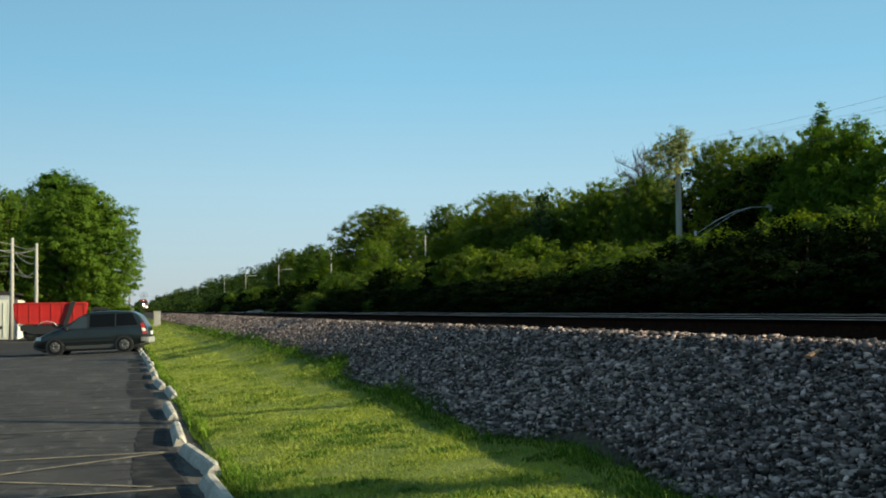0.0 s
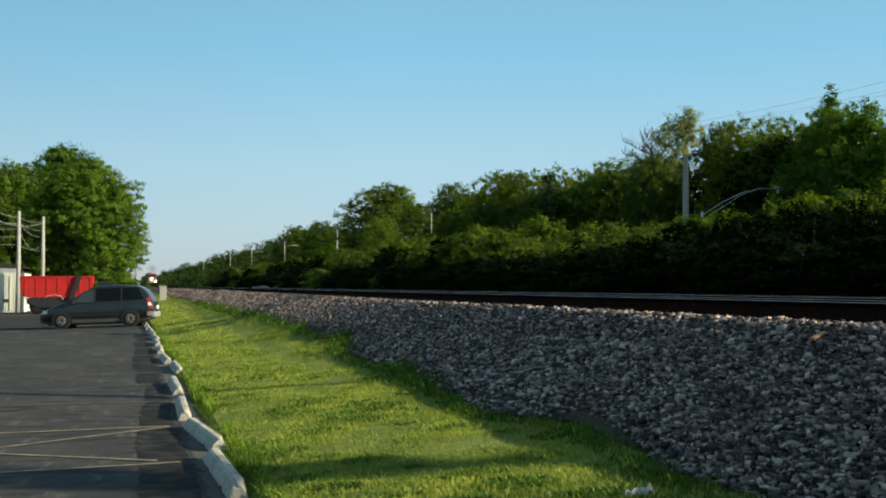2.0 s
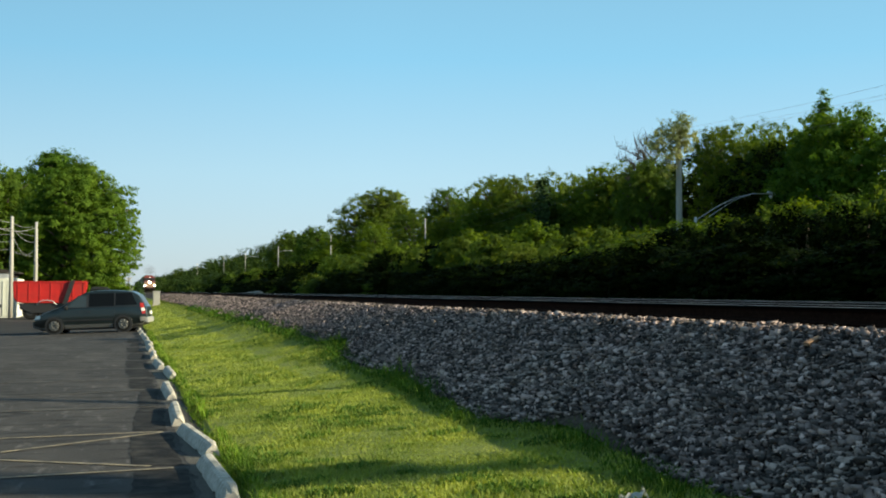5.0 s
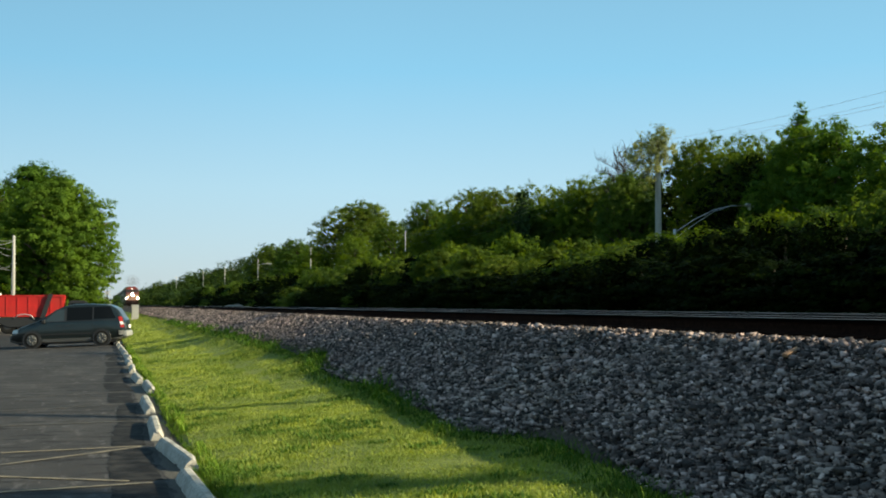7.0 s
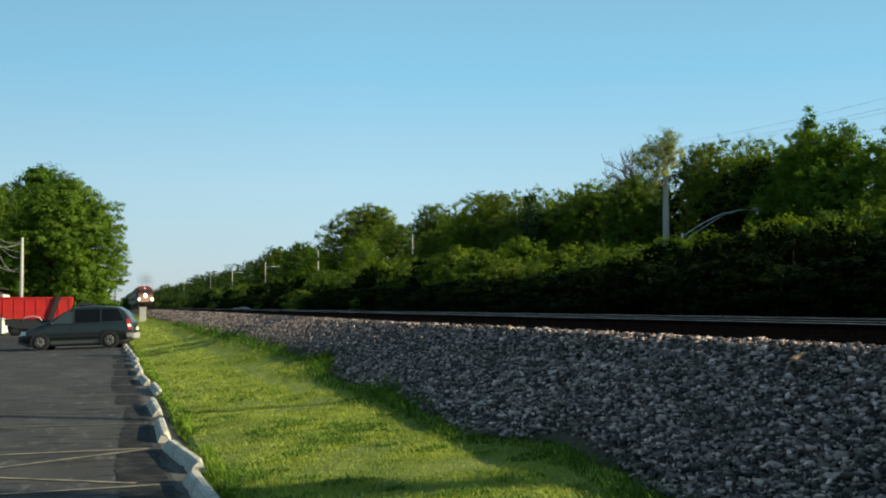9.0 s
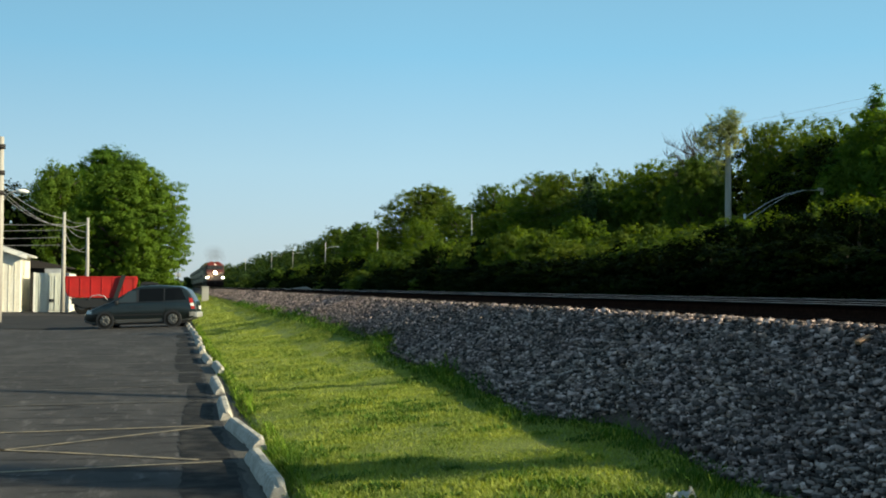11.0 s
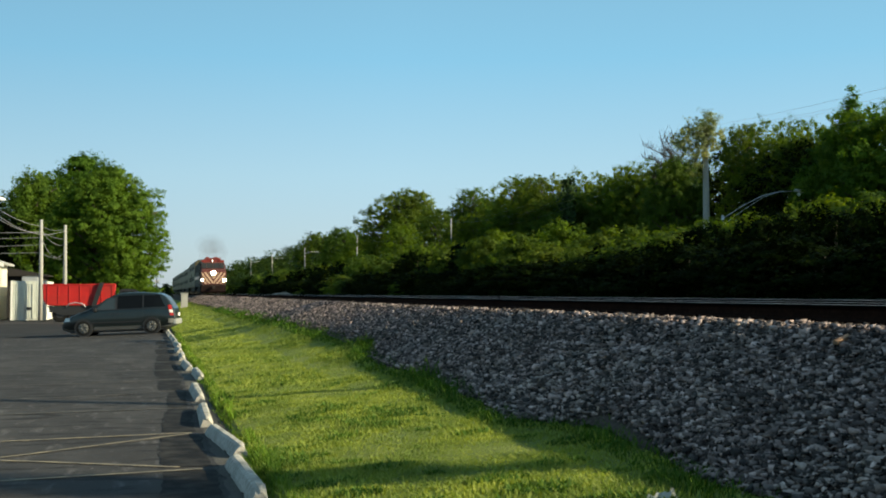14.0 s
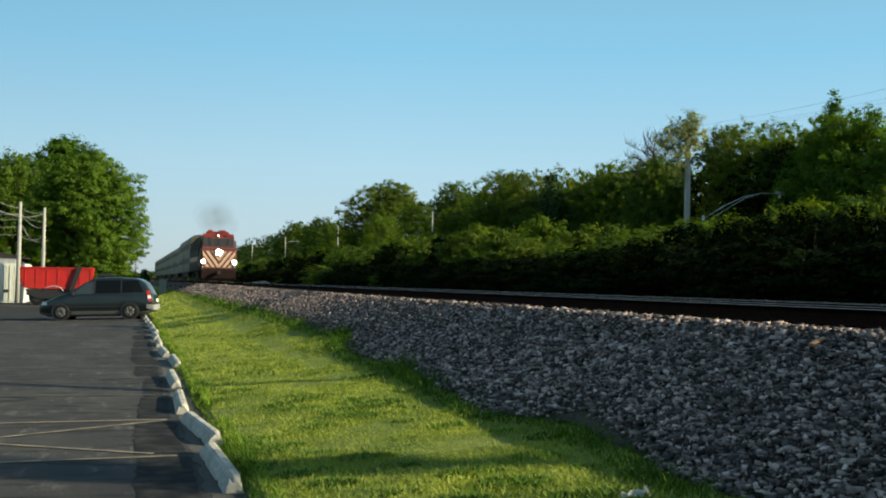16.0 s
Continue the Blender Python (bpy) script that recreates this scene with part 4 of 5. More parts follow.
    s = copy_thing(s, pose(18.8, -0.85, ground_z(18.8), 0, 0, 70))
    s.scale = (0.5, 0.5, 0.97)


def yard_poles():
    m = utility_pole(-8.3, 60.5, 9.2, 0.17, 0, False, "tall grey wooden pole with a lamp at the yard", "yard poles")
    bm = bmesh.new()
    tube(bm, [(0.1, 0, 5.9), (0.3, 0, 6.35), (0.6, 0, 6.5), (0.85, 0, 6.52)], 0.035, 8)
    a = part("lamp_arm", bm, GALVANISED, m)
    bm = bmesh.new()
    tube(bm, [(0.75, 0, 6.52), (0.9, 0, 6.53), (1.15, 0, 6.52), (1.35, 0, 6.5)], [0.05, 0.1, 0.11, 0.04], 10)
    part("lamp_head", bm, WHITE_ENAMEL, a, "white enamelled lamp head")
    for z in (6.3, 7.3, 8.6):
        bm = bmesh.new()
        tube(bm, [(0, 0, z), (0, 0, z + 0.22)], 0.2, 12)
        box(bm, -0.06, 0.06, -0.34, -0.18, z + 0.04, z + 0.16, 0.01)
        part("pole_band", bm, UNDERGEAR, m, "dark steel band and bracket")
    utility_pole(-5.72, 84, 6.6, 0.13, 0, False, "short wooden pole carrying slack cables at the yard", "yard poles")
    utility_pole(-7.3, 84, 6.95, 0.14, 0, False, "short wooden pole carrying slack cables at the yard", "yard poles")
    utility_pole(-24, 84, 6.9, 0.14, 0, False, "short wooden pole carrying slack cables at the yard", "yard poles")
    A, B = (-7.3, 84), (-5.72, 84)
    runs = [((-8.3, 60.5, 6.6), (*A, 6.3), 0.35), ((-8.3, 60.5, 6.2), (*A, 5.9), 0.5), ((-8.3, 60.5, 6.4), (*B, 6.0), 0.9), ((-24, 84, 6.0), (*A, 5.85), 0.15),
            ((-24, 84, 5.5), (*A, 5.5), 0.2), ((-24, 84, 5.0), (*A, 5.0), 0.25), ((-24, 84, 4.4), (*A, 4.45), 0.12), ((*A, 6.3), (*B, 6.1), 0.2), ((*A, 5.9), (*B, 5.4), 0.12),
            ((*A, 5.6), (*B, 4.6), 0.9), ((*A, 4.4), (*B, 4.0), 0.1), ((*A, 6.0), (*B, 5.0), 0.35)]
    for a, b, d in runs:
        bm = bmesh.new()
        sag_wire(bm, a, b, d, 0.02)
        tagged(part("cable", bm, CABLE_GREY), "slack grey cable between yard poles", "cable", "yard cables")


# ---- yard buildings ----
def garage():
    g = empty("garage", pose(-10.1, 84, -0.25), "cream metal-clad garage with a low gable roof", "garage")
    bm = bmesh.new()
    eave = 4.05
    prism(bm, [(-7.6, 0), (0, 0), (0, eave), (-3.8, eave + 1.15), (-7.6, eave)], 0, 5.6)
    part("wall", bm, CREAM, g)
    for i in range(19):
        bm = bmesh.new()
        x = -7.4 + 0.39 * i
        top = eave - 0.1 + 1.15 * min(-x, x + 7.6) / 3.8
        box(bm, x, x + 0.05, -0.025, 0.0, 0, top - 0.25)
        part("rib", bm, CREAM, g)
    for s in (-1, 1):
        bm = bmesh.new()
        prism(bm, [(-3.8, eave + 1.16), (-3.8 + s * 4.25, eave - 0.2), (-3.8 + s * 4.25, eave - 0.05), (-3.8, eave + 1.34)], -0.45, 6.0)
        part("roof", bm, ROOF_GREY, g)
        bm = bmesh.new()
        prism(bm, [(-3.8, eave + 1.06), (-3.8 + s * 4.25, eave - 0.36), (-3.8 + s * 4.25, eave - 0.06), (-3.8, eave + 1.33)], -0.5, -0.455)
        part("fascia", bm, WHITE_PAINT, g)
    bm = bmesh.new()
    box(bm, -6.2, -2.6, -0.06, -0.03, 0, 2.6)
    d = part("door", bm, WHITE_PAINT, g, "white roller door")
    for i in range(6):
        bm = bmesh.new()
        box(bm, -6.15, -2.65, -0.075, -0.062, 0.05 + 0.43 * i, 0.44 + 0.43 * i, 0.004)
        part("panel", bm, WHITE_PAINT, d)
    bm = bmesh.new()
    tube(bm, [(-1.6, 2, 4.5), (-1.6, 2, 5.15), (-1.6, 2, 5.2)], [0.16, 0.16, 0.3], 12)
    part("roof_vent", bm, WHITE_PAINT, g)


def storage_container():
    c = empty("storage_container", pose(-9.3, 84.6, -0.25), "pale grey-green steel storage container with double doors", "container")
    bm = bmesh.new()
    box(bm, 0, 2.36, 0.06, 6.06, 0.02, 2.75, 0.02)
    part("body", bm, PALE_GREEN, c)
    for x in (0.0, 2.24):
        bm = bmesh.new()
        box(bm, x, x + 0.12, 0, 0.12, 0, 2.78, 0.01)
        part("corner_post", bm, WHITE_PAINT, c)
    for i in range(4):
        bm = bmesh.new()
        box(bm, 0.15 + 0.52 * i, 0.63 + 0.52 * i, 0.02, 0.06, 0.15, 2.62, 0.012)
        d = part("door_panel", bm, PALE_GREEN, c)
        bm = bmesh.new()
        tube(bm, [(0.4 + 0.52 * i, -0.01, 0.2), (0.4 + 0.52 * i, -0.01, 2.58)], 0.02, 6)
        part("locking_bar", bm, PALE_GREEN, d)
    bm = bmesh.new()
    box(bm, 1.05, 1.4, -0.04, 0.02, 0.75, 0.95, 0.01)
    part("lock_box", bm, CABLE, c)
    # white only on this side: its sunlight is put into the paint colour
    for i in range(14):
        bm = bmesh.new()
        box(bm, 2.36, 2.39, 0.3 + 0.4 * i, 0.5 + 0.4 * i, 0.1, 2.65, 0.01)
        part("corrugation", bm, WHITE_PAINT, c)


def shed():
    s = empty("shed", pose(-14.5, 93, -0.25), "dark weathered shed behind the storage container", "shed")
    bm = bmesh.new()
    box(bm, 0, 6.6, 0, 5, 0, 3.3, 0.02)
    part("wall", bm, DARK_WALL, s)
    bm = bmesh.new()
    prism(bm, [(-0.4, 3.2), (7.0, 3.2), (7.0, 3.3), (3.3, 4.0), (-0.4, 3.3)], -0.4, 5.4)
    part("roof", bm, DARK_WALL, s)
    bm = bmesh.new()
    box(bm, 5.1, 6.3, -0.35, 0.0, 2.6, 3.3, 0.03)
    part("cooling_unit", bm, GALVANISED, s)


def utility_cabinet():
    c = empty("utility_cabinet", pose(2.95, 104, ground_z(2.95, 104)), "pale grey railway cabinet standing on the verge", "cabinet")
    c.scale = (0.82, 0.82, 0.82)
    bm = bmesh.new()
    box(bm, -0.36, 0.36, -0.3, 0.3, 0.1, 1.5, 0.02)
    part("body", bm, PALE_GREY, c)
    bm = bmesh.new()
    box(bm, -0.42, 0.42, -0.36, 0.36, 1.5, 1.58, 0.02)
    part("cap", bm, PALE_GREY, c)
    bm = bmesh.new()
    box(bm, -0.4, 0.4, -0.34, 0.34, -0.2, 0.1, 0.01)
    part("plinth", bm, CONCRETE, c)
    bm = bmesh.new()
    box(bm, -0.3, 0.3, -0.315, -0.302, 0.2, 1.4, 0.006)
    part("door", bm, PALE_GREY, c)


def crossing_signal():
    s = empty("crossing_signal", pose(1.15, 200, -0.3), "slim grey level crossing signal mast far down the line", "signal")
    bm = bmesh.new()
    tube(bm, [(0, 0, -0.6), (0, 0, 4.4)], 0.09, 8)
    part("mast", bm, DARK_WALL, s)
    for turn in (-35, 35):
        bm = bmesh.new()
        box(bm, -0.6, 0.6, -0.13, -0.1, -0.1, 0.1, 0.01)
        part("crossbuck", bm, PALE_GREY, s).matrix_basis = pose(0, 0, 3.9, 0, turn, 0)
    for x in (-0.45, 0.45):
        bm = bmesh.new()
        tube(bm, [(x, -0.1, 2.7), (x, -0.28, 2.7)], [0.16, 0.18], 12)
        part("lamp_hood", bm, BLACK_TRIM, s)
    bm = bmesh.new()
    box(bm, -0.5, 0.5, -0.1, -0.05, 2.66, 2.74, 0.01)
    part("lamp_arm", bm, BLACK_TRIM, s)


def far_house():
    h = empty("house", pose(1.3, 262, 0.0), "small distant house with a grey roof", "house")
    h.scale = (0.75, 0.75, 0.75)
    bm = bmesh.new()
    prism(bm, [(-3.2, -0.5), (3.2, -0.5), (3.2, 2.6), (0, 4.4), (-3.2, 2.6)], 0, 8)
    part("wall", bm, ROOF_GREY, h)
    for s in (-1, 1):
        bm = bmesh.new()
        prism(bm, [(0, 4.42), (s * 3.6, 2.42), (s * 3.6, 2.56), (0, 4.58)], -0.3, 8.3)
        part("roof", bm, DARK_WALL, h)
    for x in (-1.6, 1.6):
        bm = bmesh.new()
        box(bm, x - 0.5, x + 0.5, -0.04, 0.0, 1.0, 2.1, 0.01)
        part("window", bm, CAR_GLASS, h)


PORCELAIN = plain("porcelain", (0.55, 0.52, 0.48), 0.25)
FROSTED = plain("frosted_glass", (0.7, 0.7, 0.68), 0.4)
WHITE_ENAMEL = plain("white_enamel", (0.8, 0.8, 0.78), 0.35)
CREAM = grainy("cream_cladding", (0.66, 0.62, 0.52), (0.78, 0.74, 0.64), 5.0, 0.6, stain=(0.5, 0.45, 0.36), stain_amount=0.35, bumpiness=0.1)
WHITE_PAINT = grainy("white_paint", (0.72, 0.71, 0.67), (0.82, 0.81, 0.78), 6.0, 0.55, stain=(0.55, 0.52, 0.46), stain_amount=0.3, bumpiness=0.1)
ROOF_GREY = grainy("grey_roofing", (0.3, 0.29, 0.27), (0.42, 0.41, 0.38), 9.0, 0.8)
PALE_GREEN = grainy("pale_green_paint", (0.53, 0.55, 0.49), (0.64, 0.66, 0.59), 4.0, 0.6, stain=(0.42, 0.39, 0.32), stain_amount=0.4, stretch=(4, 4, 0.6), bumpiness=0.1)
DARK_WALL = grainy("dark_weathered_boards", (0.014, 0.012, 0.011), (0.035, 0.03, 0.028), 5.0, 0.9, stretch=(6, 6, 0.5))
PALE_GREY = grainy("pale_grey_paint", (0.33, 0.33, 0.31), (0.42, 0.41, 0.39), 6.0, 0.6, stain_amount=0.25)


# ---- parked vehicles ----
GREEN_PAINT, GREY_CLADDING = plain("dark_green_car_paint", (0.009, 0.015, 0.0155), 0.28, 0.2, 0.45, 0.5), plain("grey_cladding", (0.13, 0.13, 0.125), 0.5)
CAR_GLASS = plain("tinted_glass", (0.005, 0.006, 0.007), 0.1, 0.0, 0.14)
TYRE, ALLOY = plain("tyre_rubber", (0.01, 0.01, 0.01), 0.9, 0.0, 0.2), plain("wheel_alloy", (0.12, 0.12, 0.115), 0.5, 0.4)
TAIL_RED, CLEAR_LAMP = plain("tail_lamp_red", (0.34, 0.02, 0.015), 0.15), plain("lamp_lens", (0.65, 0.65, 0.62), 0.1)
BUMPER_GREY = plain("pale_bumper", (0.3, 0.3, 0.29), 0.4)
DULL_GLASS = plain("rough_pale_glass", (0.05, 0.055, 0.06), 0.3, 0.0, 0.5)
SCREEN_GLASS = plain("clear_glass", (0.03, 0.041, 0.046), 0.05, 0.0, 0.6)
BLACK_TRIM = plain("black_trim", (0.015, 0.015, 0.016), 0.5)


VAN_TOP = [(-2.4, 0.62), (-2.37, 0.98), (-2.28, 1.1), (-2.1, 1.4), (-1.95, 1.56), (-1.75, 1.66), (-1.0, 1.725), (-0.3, 1.735), (0.05, 1.69), (0.35, 1.56), (0.85, 1.28), (1.25, 1.08),
           (1.5, 1.0), (1.8, 0.9), (2.1, 0.78), (2.25, 0.69), (2.34, 0.59), (2.38, 0.48)]
VAN_BELT = [(-2.4, 0.94), (-1.5, 1.06), (0.5, 1.03), (1.3, 0.98), (2.4, 0.8)]
VAN_PLAN = [(-2.4, 0.86), (-2.2, 0.94), (-1.6, 1.0), (1.4, 1.0), (1.9, 0.95), (2.2, 0.84), (2.38, 0.64)]


def van_side(x, z):
    """Half width of the van's body at a place along it and a height."""
    w, zb, zt = curve(x, VAN_PLAN), curve(x, VAN_BELT), curve(x, VAN_TOP)
    zb = min(zb, zt - 0.06)
    if z <= zb:
        return w * curve(z, [(0.2, 0.86), (0.38, 0.945), (0.6, 0.955), (max(0.7, zb), 0.925)])
    return w * (0.925 - 0.225 * (z - zb) / max(0.74, zt - 0.06 - zb))


def van():
    v = empty("minivan", pose(-1.1, 50.2, -0.055, 0, 2.2, 171), "dark green minivan parked across the end of the car park", "minivan")
    v.scale = (0.965, 0.98, 1)
    bm = bmesh.new()
    xs = sorted({round(-2.4 + 4.78 * i / 46, 3) for i in range(47)} | {-2.36, -2.28, 2.34})
    rings = []
    for x in xs:
        zt = curve(x, VAN_TOP)
        zb = min(curve(x, VAN_BELT), zt - 0.06)
        lo = curve(x, [(-2.4, 0.36), (-2.2, 0.24), (-1.8, 0.19), (2.0, 0.17), (2.38, 0.28)])
        half = [(van_side(x, lo) * 0.9, lo), (van_side(x, lo + 0.1), lo + 0.1), (van_side(x, (lo + zb) / 2), (lo + zb) / 2), (van_side(x, zb - 0.04), zb - 0.04), (van_side(x, zb) - 0.008, zb)]
        for s in (0.35, 0.7, 1.0):
            z = zb + (zt - 0.06 - zb) * s
            half.append((van_side(x, z), z))
        edge = half[-1][0]
        half += [(edge - 0.05, zt - 0.02), (edge * 0.6, zt - 0.002), (0.0, zt + 0.006)]
        rings.append([bm.verts.new((x, y, z)) for y, z in half] + [bm.verts.new((x, -y, z)) for y, z in half[-2::-1]])
    n = len(rings[0])
    for a, b in zip(rings, rings[1:]):
        for i in range(n):
            f = bm.faces.new((a[i], a[(i + 1) % n], b[(i + 1) % n], b[i]))
            f.smooth = True
            f.material_index = 1 if i in (0, n - 2) or i == n - 1 else 0
    bm.faces.new(rings[0]), bm.faces.new(rings[-1][::-1])
    bmesh.ops.recalc_face_normals(bm, faces=bm.faces[:])
    body = part("body", bm, (GREEN_PAINT, GREY_CLADDING), v)

    def panel(name, label, mat, x0, x1, z0, z1, side, out=0.008, lean0=0.0, lean1=0.0, parent=v, nx=6, nz=3):
        b = bmesh.new()
        g = []
        for j in range(nz + 1):
            t = j / nz
            z = z0 + (z1 - z0) * t
            a, c = x0 + lean0 * t, x1 + lean1 * t
            g.append([b.verts.new((a + (c - a) * i / nx, side * (van_side(a + (c - a) * i / nx, z) + out), z)) for i in range(nx + 1)])
        for j in range(nz):
            for i in range(nx):
                q = (g[j][i], g[j][i + 1], g[j + 1][i + 1], g[j + 1][i])
                b.faces.new(q if side < 0 else q[::-1]).smooth = True
        return part(name, b, mat, parent, label)

    for side in (-1, 1):
        d = panel("door", "front door skin", GREEN_PAINT, 0.12, 1.18, 0.34, 0.95, side, 0.006)
        panel("door_seam", "", BLACK_TRIM, 0.1, 0.118, 0.34, 0.95, side, 0.007, parent=d, nx=1)
        panel("door_handle", "", BLACK_TRIM, 0.2, 0.38, 0.84, 0.88, side, 0.03, parent=d)
        d = panel("door", "sliding side door skin", GREEN_PAINT, -1.05, 0.08, 0.34, 0.95, side, 0.006)
        panel("door_handle", "", BLACK_TRIM, -0.12, 0.06, 0.84, 0.88, side, 0.03, parent=d)
        panel("side_window", "front window", SCREEN_GLASS, 0.1, 0.92, 1.06, 1.53, side, 0.01, 0.0, -0.56)
        panel("side_window", "tinted middle window", CAR_GLASS, -1.05, 0.0, 1.08, 1.6, side, 0.01, 0, -0.02)
        panel("side_window", "tinted rear window", CAR_GLASS, -2.0, -1.1, 1.1, 1.59, side, 0.01, 0.24, 0)
        panel("window_pillar", "", BLACK_TRIM, -1.1, -1.05, 1.09, 1.59, side, 0.009, nx=1)
        panel("window_pillar", "", BLACK_TRIM, 0.0, 0.1, 1.07, 1.57, side, 0.009, nx=1)
        panel("quarter_window", "", CAR_GLASS, 0.98, 1.16, 1.04, 1.14, side, 0.01, -0.1, -0.15)
        panel("side_moulding", "dark side moulding", BLACK_TRIM, -1.0, 1.1, 0.5, 0.56, side, 0.018)
        d = panel("tail_lamp", "tall red tail lamp", TAIL_RED, -2.35, -2.2, 0.72, 1.16, side, 0.014, 0.1, 0.1)
        panel("reversing_lens", "pale reversing lens", CLEAR_LAMP, -2.32, -2.18, 0.84, 0.96, side, 0.02, 0.025, 0.025, parent=d)
        panel("door_seam", "", BLACK_TRIM, -1.08, -1.06, 0.34, 1.02, side, 0.007, nx=1)
        panel("belt_line", "", BLACK_TRIM, -2.0, 1.1, 1.035, 1.06, side, 0.012)
        panel("headlamp", "clear headlamp", CLEAR_LAMP, 2.0, 2.26, 0.62, 0.76, side, 0.02, 0, -0.06)
        panel("rear_pillar", "", GREY_CLADDING, -2.34, -2.12, 0.42, 0.6, side, 0.02)
        panel("lower_cladding", "grey lower body cladding", GREY_CLADDING, -1.0, 1.0, 0.22, 0.36, side, 0.012)
        panel("screen_pillar", "", BLACK_TRIM, 0.98, 1.06, 1.04, 1.53, side, 0.012, -0.62, -0.62, nx=1)
        b = bmesh.new()
        box(b, 0.86, 1.0, side * 1.0 - 0.09, side * 1.0 + 0.09, 0.98, 1.14, 0.03)
        part("wing_mirror", b, BLACK_TRIM, v)
        for x in (1.42, -1.42):
            b = bmesh.new()
            tube(b, [(x, side * 0.80, 0.33), (x, side * 0.965, 0.33)], [0.385, 0.375], 28)
            part("wheel_arch", b, BLACK_TRIM, v)
            b = bmesh.new()
            tube(b, [(x, side * 0.76, 0.325), (x, side * 0.78, 0.325), (x, side * 0.95, 0.325), (x, side * 0.975, 0.325)], [0.29, 0.318, 0.318, 0.285], 28)
            w = part("wheel", b, TYRE, v)
            b = bmesh.new()
            tube(b, [(x, side * 0.96, 0.325), (x, side * 0.982, 0.325)], [0.215, 0.2], 24)
            part("hubcap", b, ALLOY, w)
            for k in range(7):
                c = 2 * math.pi * k / 7
                b = bmesh.new()
                tube(b, [(x + 0.05 * math.cos(c), side * 0.988, 0.325 + 0.05 * math.sin(c)), (x + 0.19 * math.cos(c), side * 0.988, 0.325 + 0.19 * math.sin(c))], 0.022, 5)
                part("spoke", b, ALLOY, w)
    b = bmesh.new()
    g = []
    for i in range(9):
        x = 1.22 - 1.05 * i / 8
        half = van_side(x, curve(x, VAN_TOP) - 0.06) - 0.06
        g.append([b.verts.new((x, half * k / 4, curve(x, VAN_TOP) + 0.014 - 0.02 * (abs(k) == 4))) for k in range(-4, 5)])
    for p, q in zip(g, g[1:]):
        for i in range(8):
            b.faces.new((p[i], p[i + 1], q[i + 1], q[i])).smooth = True
    part("windscreen", b, SCREEN_GLASS, v)
    # low black box, added to darken the gap under the van like shade
    b = bmesh.new()
    box(b, -2.0, 2.0, -0.78, 0.78, 0.13, 0.22, 0.02)
    part("underbody", b, BLACK_TRIM, v)
    b = bmesh.new()
    g = []
    for i in range(5):
        x = -2.28 + 0.3 * i / 4
        half = van_side(x, 1.2) - 0.16
        g.append([b.verts.new((x - 0.012, half * k / 3, curve(x, VAN_TOP) + 0.004)) for k in range(-3, 4)])
    for p, q in zip(g, g[1:]):
        for i in range(6):
            b.faces.new((p[i], q[i], q[i + 1], p[i + 1])).smooth = True
    part("rear_window", b, DULL_GLASS, v)
    b = bmesh.new()
    box(b, -2.46, -2.28, -0.86, 0.86, 0.34, 0.58, 0.06)
    part("rear_bumper", b, BUMPER_GREY, v)
    b = bmesh.new()
    box(b, -2.47, -2.42, -0.25, 0.25, 0.68, 0.82, 0.01)
    part("number_plate", b, WHITE_PAINT, v)
    b = bmesh.new()
    box(b, 2.3, 2.4, -0.5, 0.5, 0.3, 0.5, 0.04)
    part("front_bumper", b, GREY_CLADDING, v)


RED_STEEL = grainy("red_painted_steel", (0.35, 0.009, 0.01), (0.47, 0.016, 0.014), 3.0, 0.5, stain=(0.28, 0.03, 0.02), stain_amount=0.4, bumpiness=0.1)


